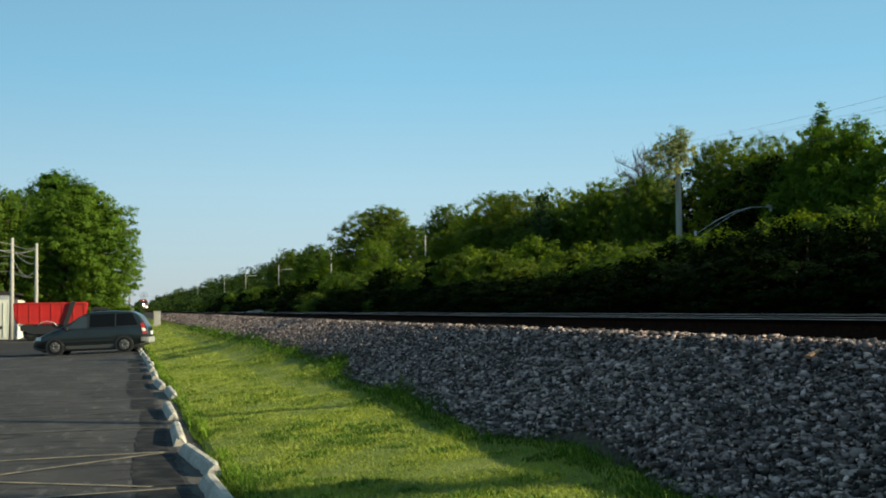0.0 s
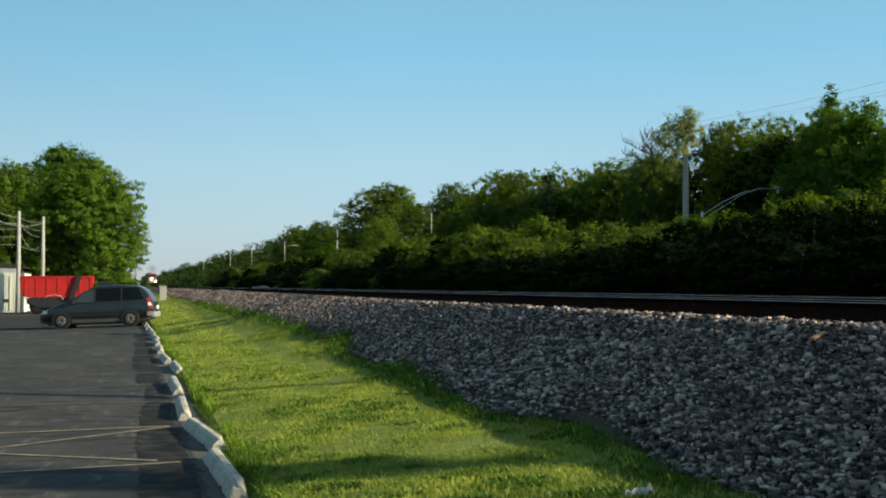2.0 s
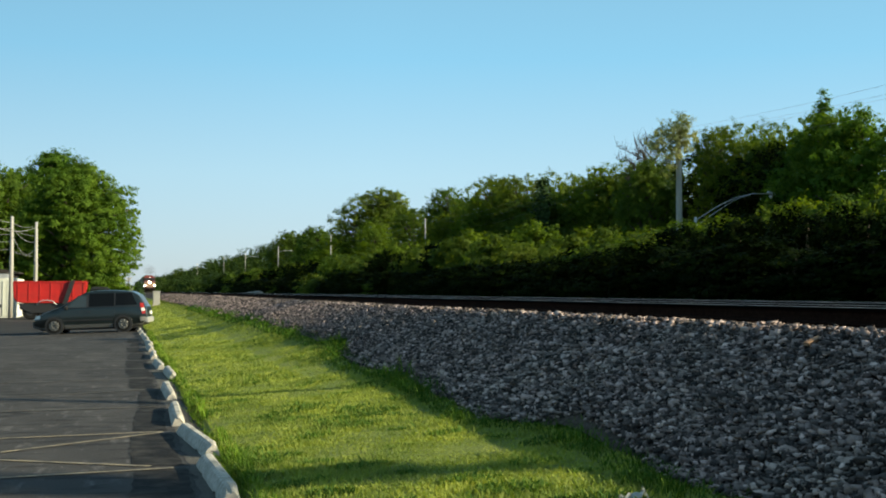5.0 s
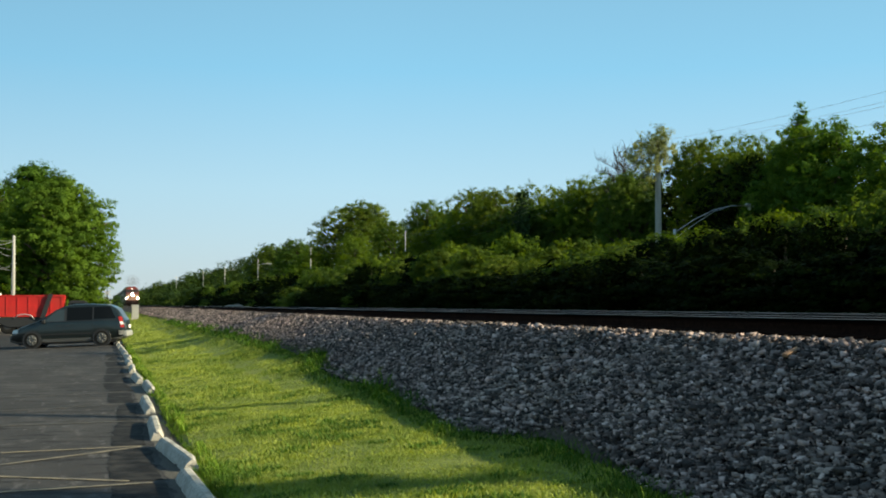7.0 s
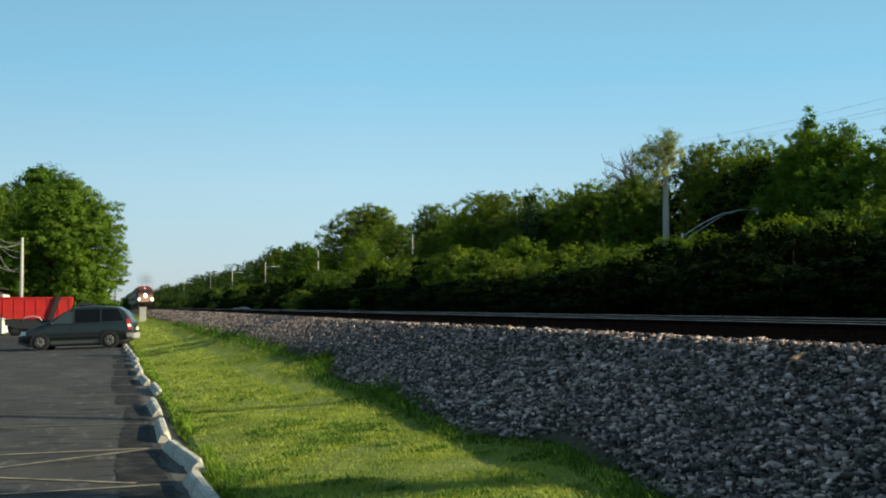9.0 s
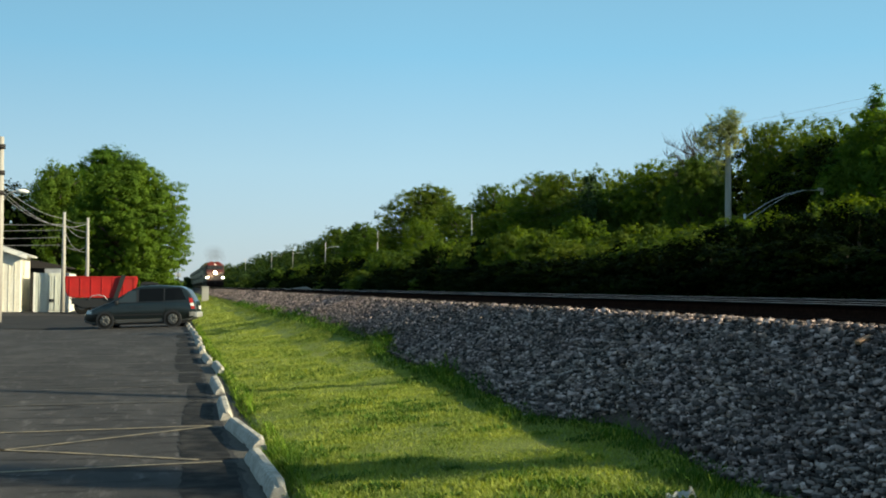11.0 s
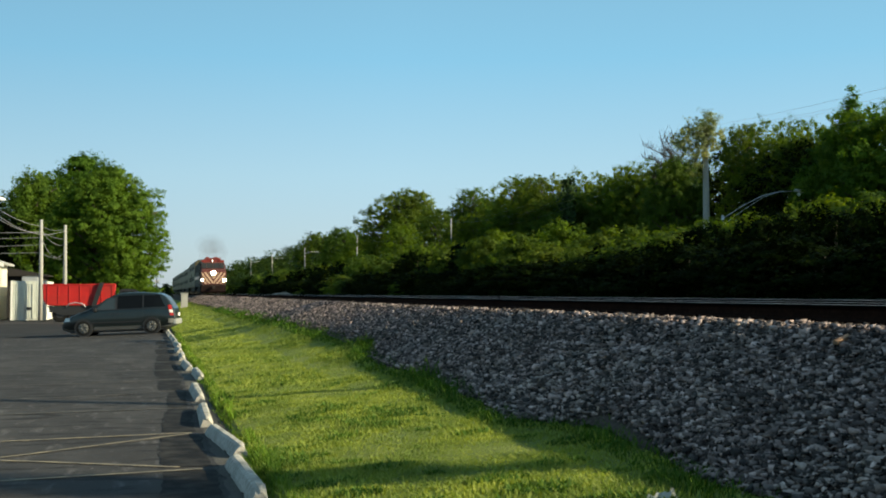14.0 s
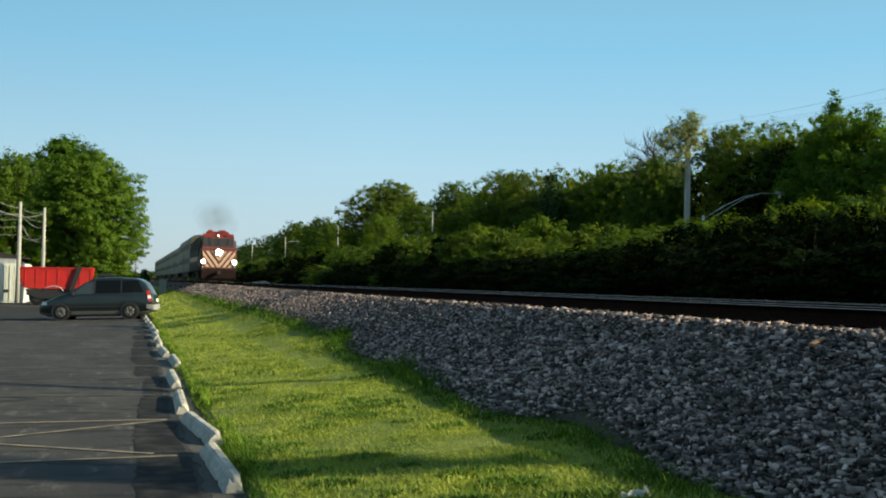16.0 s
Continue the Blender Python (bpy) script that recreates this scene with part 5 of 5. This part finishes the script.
def truck():
    t = empty("dump_truck", pose(-6.72, 78.5, -0.2), "truck with a bright red steel dump body and dark cab", "truck")
    bm = bmesh.new()
    prism(bm, [(0.0, 2.42), (0.06, 1.45), (0.22, 1.14), (0.5, 1.05), (4.2, 1.05), (4.45, 1.2), (4.55, 2.5)], 0, 2.3)
    bmesh.ops.bevel(bm, geom=bm.edges[:], offset=0.05, segments=2, affect="EDGES")
    part("dump_body", bm, RED_STEEL, t)
    for i in range(7):
        bm = bmesh.new()
        x = 0.3 + 0.67 * i
        box(bm, x, x + 0.06, -0.03, 0.0, 1.12, 2.38, 0.008)
        part("body_rib", bm, RED_STEEL, t)
    for z in (1.08, 2.36):
        bm = bmesh.new()
        box(bm, 0.05 if z > 2 else 0.5, 4.5 if z > 2 else 4.2, -0.045, 0.0, z, z + 0.1, 0.01)
        part("body_rail", bm, RED_STEEL, t)
    bm = bmesh.new()
    prism(bm, [(3.05, 1.0), (3.35, 1.0), (3.85, 2.55), (3.55, 2.55)], -0.2, -0.1)
    part("lift_arm", bm, BLACK_TRIM, t)
    bm = bmesh.new()
    box(bm, 0.4, 5.8, 0.6, 1.7, 0.62, 1.0, 0.02)
    part("chassis", bm, BLACK_TRIM, t)
    # black sheet standing in for the shade under the dump body
    bm = bmesh.new()
    prism(bm, [(0.3, 1.04), (4.6, 1.04), (4.6, 0.5), (1.2, 0.42), (0.7, 0.62)], 0.02, 0.1)
    part("shade_sheet", bm, BLACK_TRIM, t, "dark sheet put under the dump body for the shade there")
    bm = bmesh.new()
    tube(bm, [(1.5, -0.05, 0.95), (1.7, -0.05, 1.18), (2.1, -0.05, 1.25), (2.5, -0.05, 1.18), (2.7, -0.05, 0.95)], 0.03, 8)
    part("mudguard", bm, GALVANISED, t)
    for x in (1.1, 2.2, 5.4):
        for y in (0.25, 2.05):
            bm = bmesh.new()
            tube(bm, [(x, y - 0.16, 0.5), (x, y - 0.13, 0.5), (x, y + 0.13, 0.5), (x, y + 0.16, 0.5)], [0.44, 0.5, 0.5, 0.44], 22)
            w = part("wheel", bm, TYRE, t)
            bm = bmesh.new()
            tube(bm, [(x, y - 0.17, 0.5), (x, y - 0.14, 0.5)], [0.26, 0.2], 16)
            part("rim", bm, BLACK_TRIM, w)
    bm = bmesh.new()
    prism(bm, [(4.75, 0.8), (6.6, 0.8), (6.6, 1.35), (6.3, 1.5), (5.95, 2.05), (5.7, 2.14), (4.9, 2.14), (4.75, 2.05)], 0.15, 2.15)
    bmesh.ops.bevel(bm, geom=bm.edges[:], offset=0.08, segments=2, affect="EDGES")
    c = part("cab", bm, BLACK_TRIM, t)
    for y in (0.14, 2.155):
        bm = bmesh.new()
        box(bm, 4.95, 5.75, y - 0.01, y + 0.005, 1.5, 1.98, 0.003)
        part("cab_window", bm, CAR_GLASS, c)


# ---- small things ----
def litter():
    bm = bmesh.new()
    rng = random.Random(31)
    g = {}
    for i in range(9):
        for j in range(5):
            u, v = i / 8 - 0.5, j / 4 - 0.5
            g[i, j] = bm.verts.new((0.19 * u, 0.14 * v * (0.4 + abs(u)), 0.05 + 0.17 * abs(u) * (i % 2) * (0.4 + u) + rng.uniform(-0.02, 0.03)))
    for i in range(8):
        for j in range(4):
            bm.faces.new((g[i, j], g[i + 1, j], g[i + 1, j + 1], g[i, j + 1])).smooth = True
    bmesh.ops.solidify(bm, geom=bm.faces[:], thickness=0.004)
    o = part("paper_scrap", bm, WHITE_PAINT)
    o.matrix_world = pose(3.28, 7.07, ground_z(3.28) - 0.02, 0, 0, -15)
    tagged(o, "crumpled white paper scrap lying on the grass", "litter")
    bm = bmesh.new()
    box(bm, -0.12, 0.12, -0.025, 0.025, -0.015, 0.015, 0.006)
    o = part("wood_scrap", bm, grainy("split_wood", (0.2, 0.1, 0.055), (0.42, 0.25, 0.15), 9.0, 0.9, stretch=(1, 6, 6)))
    o.matrix_world = pose(5.5, 8.36, bed_z(5.5, 8.36) + 0.06, 4, -14, 25)
    tagged(o, "splintered brown wood scrap on the crushed rock", "wood scrap")


# ---- the train ----
LOCO_RED, LOCO_CREAM = plain("locomotive_red", (0.2, 0.024, 0.017), 0.45, 0.0, 0.4, 0.2), plain("locomotive_cream", (0.56, 0.38, 0.27), 0.45)
LOCO_MAROON, LOCO_SILVER = plain("locomotive_maroon", (0.11, 0.03, 0.025), 0.5), grainy("dull_silver", (0.03, 0.026, 0.02), (0.065, 0.055, 0.045), 3.0, 0.7, 0.0, spec=0.15, stain=(0.07, 0.065, 0.05), stretch=(1, 0.5, 3))
STAINLESS = grainy("fluted_stainless", (0.055, 0.047, 0.026), (0.1, 0.086, 0.053), 2.0, 0.55, 0.2, spec=0.4, stain=(0.085, 0.068, 0.034), stain_amount=0.5, stain_scale=0.4, stretch=(1, 0.4, 4), bumpiness=0.1)
UNDERGEAR = grainy("grimy_undergear", (0.012, 0.011, 0.011), (0.035, 0.03, 0.028), 6.0, 0.8)
ROOF_DARK = grainy("sooty_roof", (0.025, 0.025, 0.025), (0.06, 0.06, 0.058), 3.0, 0.7)
HEADLIGHT = lit("headlight_glow", (1.0, 0.93, 0.8), 30.0)
ROOF_LIGHT = lit("roof_light_glow", (1.0, 0.9, 0.8), 4.0)
WHEEL_STEEL = plain("wheel_steel", (0.1, 0.09, 0.085), 0.5, 0.7)


def clip_right(poly, limit, sign=1):
    """The part of a polygon of (x, z) points with sign * x <= limit."""
    out = []
    for p, q in zip(poly, poly[1:] + poly[:1]):
        a, b = limit - sign * p[0], limit - sign * q[0]
        if a >= 0:
            out.append(p)
        if a * b < 0:
            s = a / (a - b)
            out.append((p[0] + s * (q[0] - p[0]), p[1] + s * (q[1] - p[1])))
    return out


def wheelset(parent, y):
    bm = bmesh.new()
    for s in (-1, 1):
        tube(bm, [(s * 0.68, 0, 0), (s * 0.70, 0, 0), (s * 0.72, 0, 0), (s * 0.83, 0, 0)], [0.5, 0.53, 0.48, 0.47], 20)
        for k in range(5):
            a = 2 * math.pi * k / 5
            box(bm, s * 0.835 - 0.01, s * 0.835 + 0.01, 0.25 * math.cos(a) - 0.07, 0.25 * math.cos(a) + 0.07, 0.25 * math.sin(a) - 0.07, 0.25 * math.sin(a) + 0.07)
    tube(bm, [(-0.9, 0, 0), (0.9, 0, 0)], 0.09, 10)
    w = part("wheelset", bm, WHEEL_STEEL, parent)
    w.location = (0, y, 0.48)
    return w


def bogie(parent, y, wheels, base):
    bm = bmesh.new()
    for s in (-1, 1):
        prism(bm, [(y - base / 2 - 0.5, 0.45), (y - base / 2 + 0.3, 0.35), (y + base / 2 - 0.3, 0.35), (y + base / 2 + 0.5, 0.45), (y + base / 2 + 0.4, 0.75), (y - base / 2 - 0.4, 0.75)], s * 0.95 - 0.08, s * 0.95 + 0.08, "x")
    box(bm, -0.95, 0.95, y - 0.3, y + 0.3, 0.5, 0.85)
    part("bogie_frame", bm, UNDERGEAR, parent)
    for dy in (-base / 2, base / 2):
        wheels.append((wheelset(parent, y + dy), y + dy))


def locomotive(wheels):
    t = empty("locomotive", pose(7.2, 417, RAIL_Z), "red and cream diesel locomotive with striped nose and lit headlights", "locomotive")
    bm = bmesh.new()
    prism(bm, [(0.25, 1.2), (0.25, 2.75), (0.42, 2.98), (1.25, 3.1), (1.62, 3.95), (1.95, 4.22), (3.7, 4.3), (3.7, 1.2)], -1.52, 1.52, "x")
    bmesh.ops.bevel(bm, geom=[e for e in bm.edges if abs(e.verts[0].co.x - e.verts[1].co.x) < 0.1], offset=0.16, segments=3, affect="EDGES")
    for w in bm.verts:
        w.co.x *= 1 - 0.17 * max(0.0, w.co.z - 3.2) / 1.1
    part("cab", bm, LOCO_MAROON, t)
    bm = bmesh.new()
    prism(bm, [(-1.4, 4.0), (1.4, 4.0), (1.22, 4.25), (0.9, 4.38), (-0.9, 4.38), (-1.22, 4.25)], 1.72, 3.9)
    part("cab_roof", bm, LOCO_RED, t)
    for x0, x1 in ((-1.3, -0.78), (-0.72, -0.04), (0.04, 0.72), (0.78, 1.3)):
        bm = bmesh.new()
        prism(bm, [(1.27, 3.24), (1.56, 3.9), (1.60, 3.9), (1.31, 3.24)], x0, x1, "x")
        for w in bm.verts:
            w.co.y -= 0.02
        part("windscreen", bm, CAB_GLASS, t)
    for s in (-1, 1):
        bm = bmesh.new()
        box(bm, s * 1.53 - 0.01, s * 1.53 + 0.01, 1.9, 3.1, 3.0, 3.75, 0.004)
        part("side_window", bm, COACH_GLASS, t)
        bm = bmesh.new()
        box(bm, s * 1.0 - 0.32, s * 1.0 + 0.32, 1.62, 1.82, 4.0, 4.3, 0.02)
        part("number_board", bm, LOCO_RED, t)
    for s in (-1, 1):
        for k in range(5):
            b = -0.62 + 0.46 * k
            poly = [(s * (b + 0.0), 1.3), (s * (b + 0.25), 1.3), (s * (b + 1.27), 2.72), (s * (b + 1.02), 2.72)]
            poly = clip_right(clip_right(poly, 1.36, s), -0.02, -s)
            if len(poly) > 2:
                bm = bmesh.new()
                prism(bm, poly, 0.236, 0.246)
                part("nose_stripe", bm, LOCO_CREAM, t)
    for x, z, r, name in ((0.0, 2.62, 0.25, "headlight"), (-1.3, 1.77, 0.15, "ditch_light"), (1.3, 1.77, 0.18, "ditch_light"), (0.0, 4.17, 0.06, "roof_light")):
        bm = bmesh.new()
        y = 1.5 if name == "roof_light" else 0.0
        tube(bm, [(x, y + 0.3, z), (x, y + 0.14, z)], r + 0.06, 20)
        h = part(name, bm, UNDERGEAR, t)
        bm = bmesh.new()
        tube(bm, [(x, y + 0.15, z), (x, y + 0.11, z), (x, y + 0.08, z)], [r, r, r * 0.7], 20)
        part("lens", bm, ROOF_LIGHT if y else HEADLIGHT, h, "glowing lamp lens")
    bm = bmesh.new()
    prism(bm, [(3.7, 1.2), (3.7, 4.25), (16.9, 4.25), (16.9, 1.2)], -1.5, 1.5, "x")
    bmesh.ops.bevel(bm, geom=[e for e in bm.edges if e.verts[0].co.z > 4 and e.verts[1].co.z > 4 and abs(e.verts[0].co.y - e.verts[1].co.y) > 1], offset=0.35, segments=3, affect="EDGES")
    part("engine_hood", bm, LOCO_SILVER, t)
    for s in (-1, 1):
        for i in range(6):
            bm = bmesh.new()
            box(bm, s * 1.51 - 0.012, s * 1.51 + 0.012, 4.4 + 2.05 * i, 6.1 + 2.05 * i, 2.9, 3.8, 0.004)
            part("louvre", bm, UNDERGEAR, t)
        bm = bmesh.new()
        box(bm, s * 1.51 - 0.012, s * 1.51 + 0.012, 3.8, 16.8, 1.9, 2.3, 0.004)
        part("side_stripe", bm, LOCO_RED, t)
    bm = bmesh.new()
    box(bm, -0.7, 0.7, 5.0, 7.0, 4.22, 4.5, 0.05)
    part("exhaust_stack", bm, ROOF_DARK, t)
    for y in (10.5, 12.5, 14.5):
        bm = bmesh.new()
        tube(bm, [(0, y, 4.2), (0, y, 4.45), (0, y, 4.48)], [0.75, 0.75, 0.4], 18)
        part("roof_fan", bm, ROOF_DARK, t)
    bm = bmesh.new()
    for dx in (-0.75, -0.55, 0.15, 0.35, 0.55):
        tube(bm, [(dx, 2.6, 4.55), (dx, 2.25, 4.56), (dx, 2.05, 4.57)], [0.04, 0.06, 0.12], 9)
        tube(bm, [(dx, 2.5, 4.35), (dx, 2.5, 4.55)], 0.03, 6)
    part("horn", bm, LOCO_RED, t)
    bm = bmesh.new()
    box(bm, -0.95, 0.95, 2.2, 3.5, 4.34, 4.55, 0.05)
    part("roof_unit", bm, LOCO_RED, t)
    bm = bmesh.new()
    prism(bm, [(0.15, 0.12), (0.0, 0.35), (0.05, 1.05), (0.3, 1.2), (0.9, 1.2), (0.9, 0.12)], -1.42, 1.42, "x")
    part("pilot", bm, PILOT_GREY, t)
    bm = bmesh.new()
    box(bm, -1.5, 1.5, 0.3, 17.0, 1.0, 1.2, 0.02)
    part("underframe", bm, UNDERGEAR, t)
    bm = bmesh.new()
    box(bm, -1.3, 1.3, 6.6, 10.6, 0.3, 1.0, 0.08)
    part("fuel_tank", bm, UNDERGEAR, t)
    bm = bmesh.new()
    tube(bm, [(0, 0.2, 0.85), (0, -0.2, 0.85)], [0.14, 0.12], 8)
    box(bm, -0.14, 0.14, -0.42, -0.18, 0.7, 1.0, 0.04)
    part("coupler", bm, UNDERGEAR, t)
    for s in (-1, 1):
        bm = bmesh.new()
        tube(bm, [(s * 1.25, 0.1, 0.5), (s * 1.25, 0.08, 1.3), (s * 1.25, 0.2, 1.6)], 0.025, 6)
        part("handrail", bm, UNDERGEAR, t)
    for y in (3.4, 13.6):
        bogie(t, y, wheels, 2.74)
    return t


def coach():
    t = empty("passenger_coach", pose(7.2, 440, RAIL_Z), "tall bilevel passenger coach in dull fluted stainless steel", "coach", "train coaches")
    L = 25.6
    bm = bmesh.new()
    prism(bm, [(-1.5, 1.0), (1.5, 1.0), (1.52, 3.0), (1.5, 4.3), (1.3, 4.62), (0.8, 4.76), (-0.8, 4.76), (-1.3, 4.62), (-1.5, 4.3), (-1.52, 3.0)], 0.3, L - 0.3)
    part("body", bm, STAINLESS, t)
    bm = bmesh.new()
    prism(bm, [(-1.33, 4.62), (-0.8, 4.775), (0.8, 4.775), (1.33, 4.62), (1.2, 4.72), (0.8, 4.83), (-0.8, 4.83), (-1.2, 4.72)], 0.25, L - 0.25)
    part("roof", bm, ROOF_DARK, t)
    win = None
    for z in (1.85, 3.35):
        for side in (-1, 1):
            for i in range(11):
                if z < 2 and i == 5:
                    continue
                if win is None:
                    bm = bmesh.new()
                    box(bm, -0.012, 0.012, -0.62, 0.62, 0, 0.62, 0.006)
                    o = part("window", bm, COACH_GLASS, t)
                    win = o.data
                else:
                    o = new("window", win)
                    o.parent = t
                o.matrix_basis = pose(side * 1.52, 2.8 + i * 2.0, z)
    for side in (-1, 1):
        for z in (1.15, 1.35, 1.55, 2.65, 2.85, 3.05):
            bm = bmesh.new()
            box(bm, side * 1.52 - 0.015, side * 1.52 + 0.015, 0.35, L - 0.35, z, z + 0.08)
            part("flute", bm, STAINLESS, t)
        bm = bmesh.new()
        box(bm, side * 1.53 - 0.012, side * 1.53 + 0.012, 12.2, 13.6, 1.05, 3.0, 0.01)
        part("door", bm, LOCO_SILVER, t)
    bm = bmesh.new()
    box(bm, -1.3, 1.3, 6.5, 19, 0.45, 1.0, 0.05)
    part("underframe", bm, UNDERGEAR, t)
    for y in (0, L):
        bm = bmesh.new()
        box(bm, -0.55, 0.55, y - 0.12, y + 0.32 if y == 0 else y + 0.12, 1.0, 3.1, 0.05)
        part("gangway", bm, UNDERGEAR, t)
    return t, L


COACH_GLASS = plain("coach_glass", (0.015, 0.016, 0.016), 0.5, 0.0, 0.1)
CAB_GLASS = plain("cab_glass", (0.035, 0.035, 0.035), 0.2, 0.0, 0.4)
PILOT_GREY = grainy("grimy_pilot", (0.01, 0.006, 0.006), (0.024, 0.014, 0.013), 4.0, 0.95, spec=0.1)


def smoke_material():
    """Thin soot, densest at the stack (the puffs' own origin) and fading as it drifts off."""
    m, n, l, b = material("exhaust_haze", 1.0, 0.0, 0.0)
    b.inputs["Base Color"].default_value = (0.12, 0.09, 0.075, 1)
    t, s = n.new("ShaderNodeBsdfTransparent"), n.new("ShaderNodeMixShader")
    g = n.new("ShaderNodeTexGradient")
    g.gradient_type = "SPHERICAL"
    l.new(place(n, l, (0.46, 0.01, 0.6)), g.inputs[0])
    near = ramp(n, l, g.outputs["Fac"], [(0.06, (0, 0, 0)), (0.5, (0.1, 0.1, 0.1)), (1.0, (0.2, 0.2, 0.2))])
    a = mix(n, l, 1.0, near, ramp(n, l, noise_tex(n, l, place(n, l), 0.9, 3.0), [(0.3, (0.2, 0.2, 0.2)), (0.7, (1, 1, 1))]), "MULTIPLY")
    l.new(a, s.inputs[0])
    l.new(t.outputs[0], s.inputs[1])
    l.new(b.outputs[0], s.inputs[2])
    l.new(s.outputs[0], n["Material Output"].inputs[0])
    return m


def smoke():
    s = empty("exhaust_smoke", pose(7.2, 430, RAIL_Z), "thin brownish diesel exhaust drifting over the locomotive", "smoke")
    haze = smoke_material()
    for i, (x, y, z, rx, rz) in enumerate(((0.2, 6.2, 5.1, 1.9, 1.6), (0.0, 8.4, 6.1, 2.9, 2.3))):
        bm = bmesh.new()
        bmesh.ops.create_icosphere(bm, subdivisions=4, radius=1.0)
        for v in bm.verts:
            v.co = Vector((v.co.x * rx, v.co.y * 0.7, v.co.z * rz)) * (1 + 0.08 * noise.noise(v.co * 2 + Vector((3 * i, 0, 0))))
        o = part("puff", bm, haze, s, smooth=True)
        o.location = (x, y, z)
        o.visible_shadow = False
    return s


def train_y(t):
    """Where the nose of the train stands along the line."""
    return 20.03 * (20.84 - t)


# ---- build ----
ground()
car_park()
track_bed()
ballast()
tie = tie_mesh()
railway_track(7.2, tie)
railway_track(11.2, tie)
wheel_stops()
markings()
dark_apron()
gravel_pile()
lineside_trees()
hedge_rows()
far_woods()
left_trees()
lineside_poles()
yard_poles()
garage()
storage_container()
shed()
utility_cabinet()
crossing_signal()
far_house()
van()
truck()
litter()
blades("grass", "short mown green grass with yellow patches", BLADES,
       [(0.93, 3.95, 5.5, 11, 4300, 0.03, 0.0066, 0.25), (0.93, 3.95, 11, 18, 2900, 0.032, 0.0065, 0.4), (0.98, 4.0, 18, 32, 1300, 0.04, 0.008, 0.6), (0.98, 4.1, 32, 60, 330, 0.045, 0.012, 1.0), (0.98, 4.1, 60, 140, 60, 0.05, 0.03, 1.0)], 21)
blades("grass", "rank unmown grass along the rock's edge, bank shade put into its colour", TALL_BLADES,
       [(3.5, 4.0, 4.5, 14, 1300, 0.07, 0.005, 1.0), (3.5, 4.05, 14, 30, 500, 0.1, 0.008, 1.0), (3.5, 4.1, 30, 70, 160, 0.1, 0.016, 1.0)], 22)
blades("grass", "bright grass tufts growing against the wheel stops", KERB_BLADES,
       [(0.9, 1.15, 5.5, 14, 900, 0.075, 0.005, 0.0), (0.9, 1.12, 14, 45, 420, 0.08, 0.009, 0.0)], 24)
blades("grass", "clumps of darker broad-leaved weeds in the mown grass", CLUMP_BLADES,
       [(1.0, 3.95, 5.5, 11, 3600, 0.036, 0.011, 0.25), (1.0, 3.95, 11, 18, 2000, 0.037, 0.012, 0.4), (1.0, 4.0, 18, 32, 900, 0.036, 0.014, 0.6)], 25, 1.5)
wheels = []
engine = locomotive(wheels)
engine.scale = (0.98, 1.0, 0.94)
first_coach, coach_length = coach()
first_coach.scale = (0.98, 1.0, 0.94)
coaches = [first_coach] + [copy_thing(first_coach, first_coach.matrix_basis) for _ in range(5)]
coach_bogies = []
for one in coaches:
    for at in (3.2, 22.4):
        bogie(one, at, coach_bogies, 2.6)
haze = smoke()


def motions():
    def run(thing, behind):
        walk(thing, [(t, pose(7.2, train_y(t) + behind, RAIL_Z)) for t in (0.0, 4.0, 8.0, 12.0, 16.0)])
    run(engine, 0.0)
    for i, one in enumerate(coaches):
        run(one, 17.4 + i * (coach_length + 0.25))
    run(haze, 0.0)
    for wheel, at in wheels + coach_bogies:
        walk(wheel, [(k / 30, pose(0, at, 0.48, (76.5 * k) % 360)) for k in range(481)])


motions()
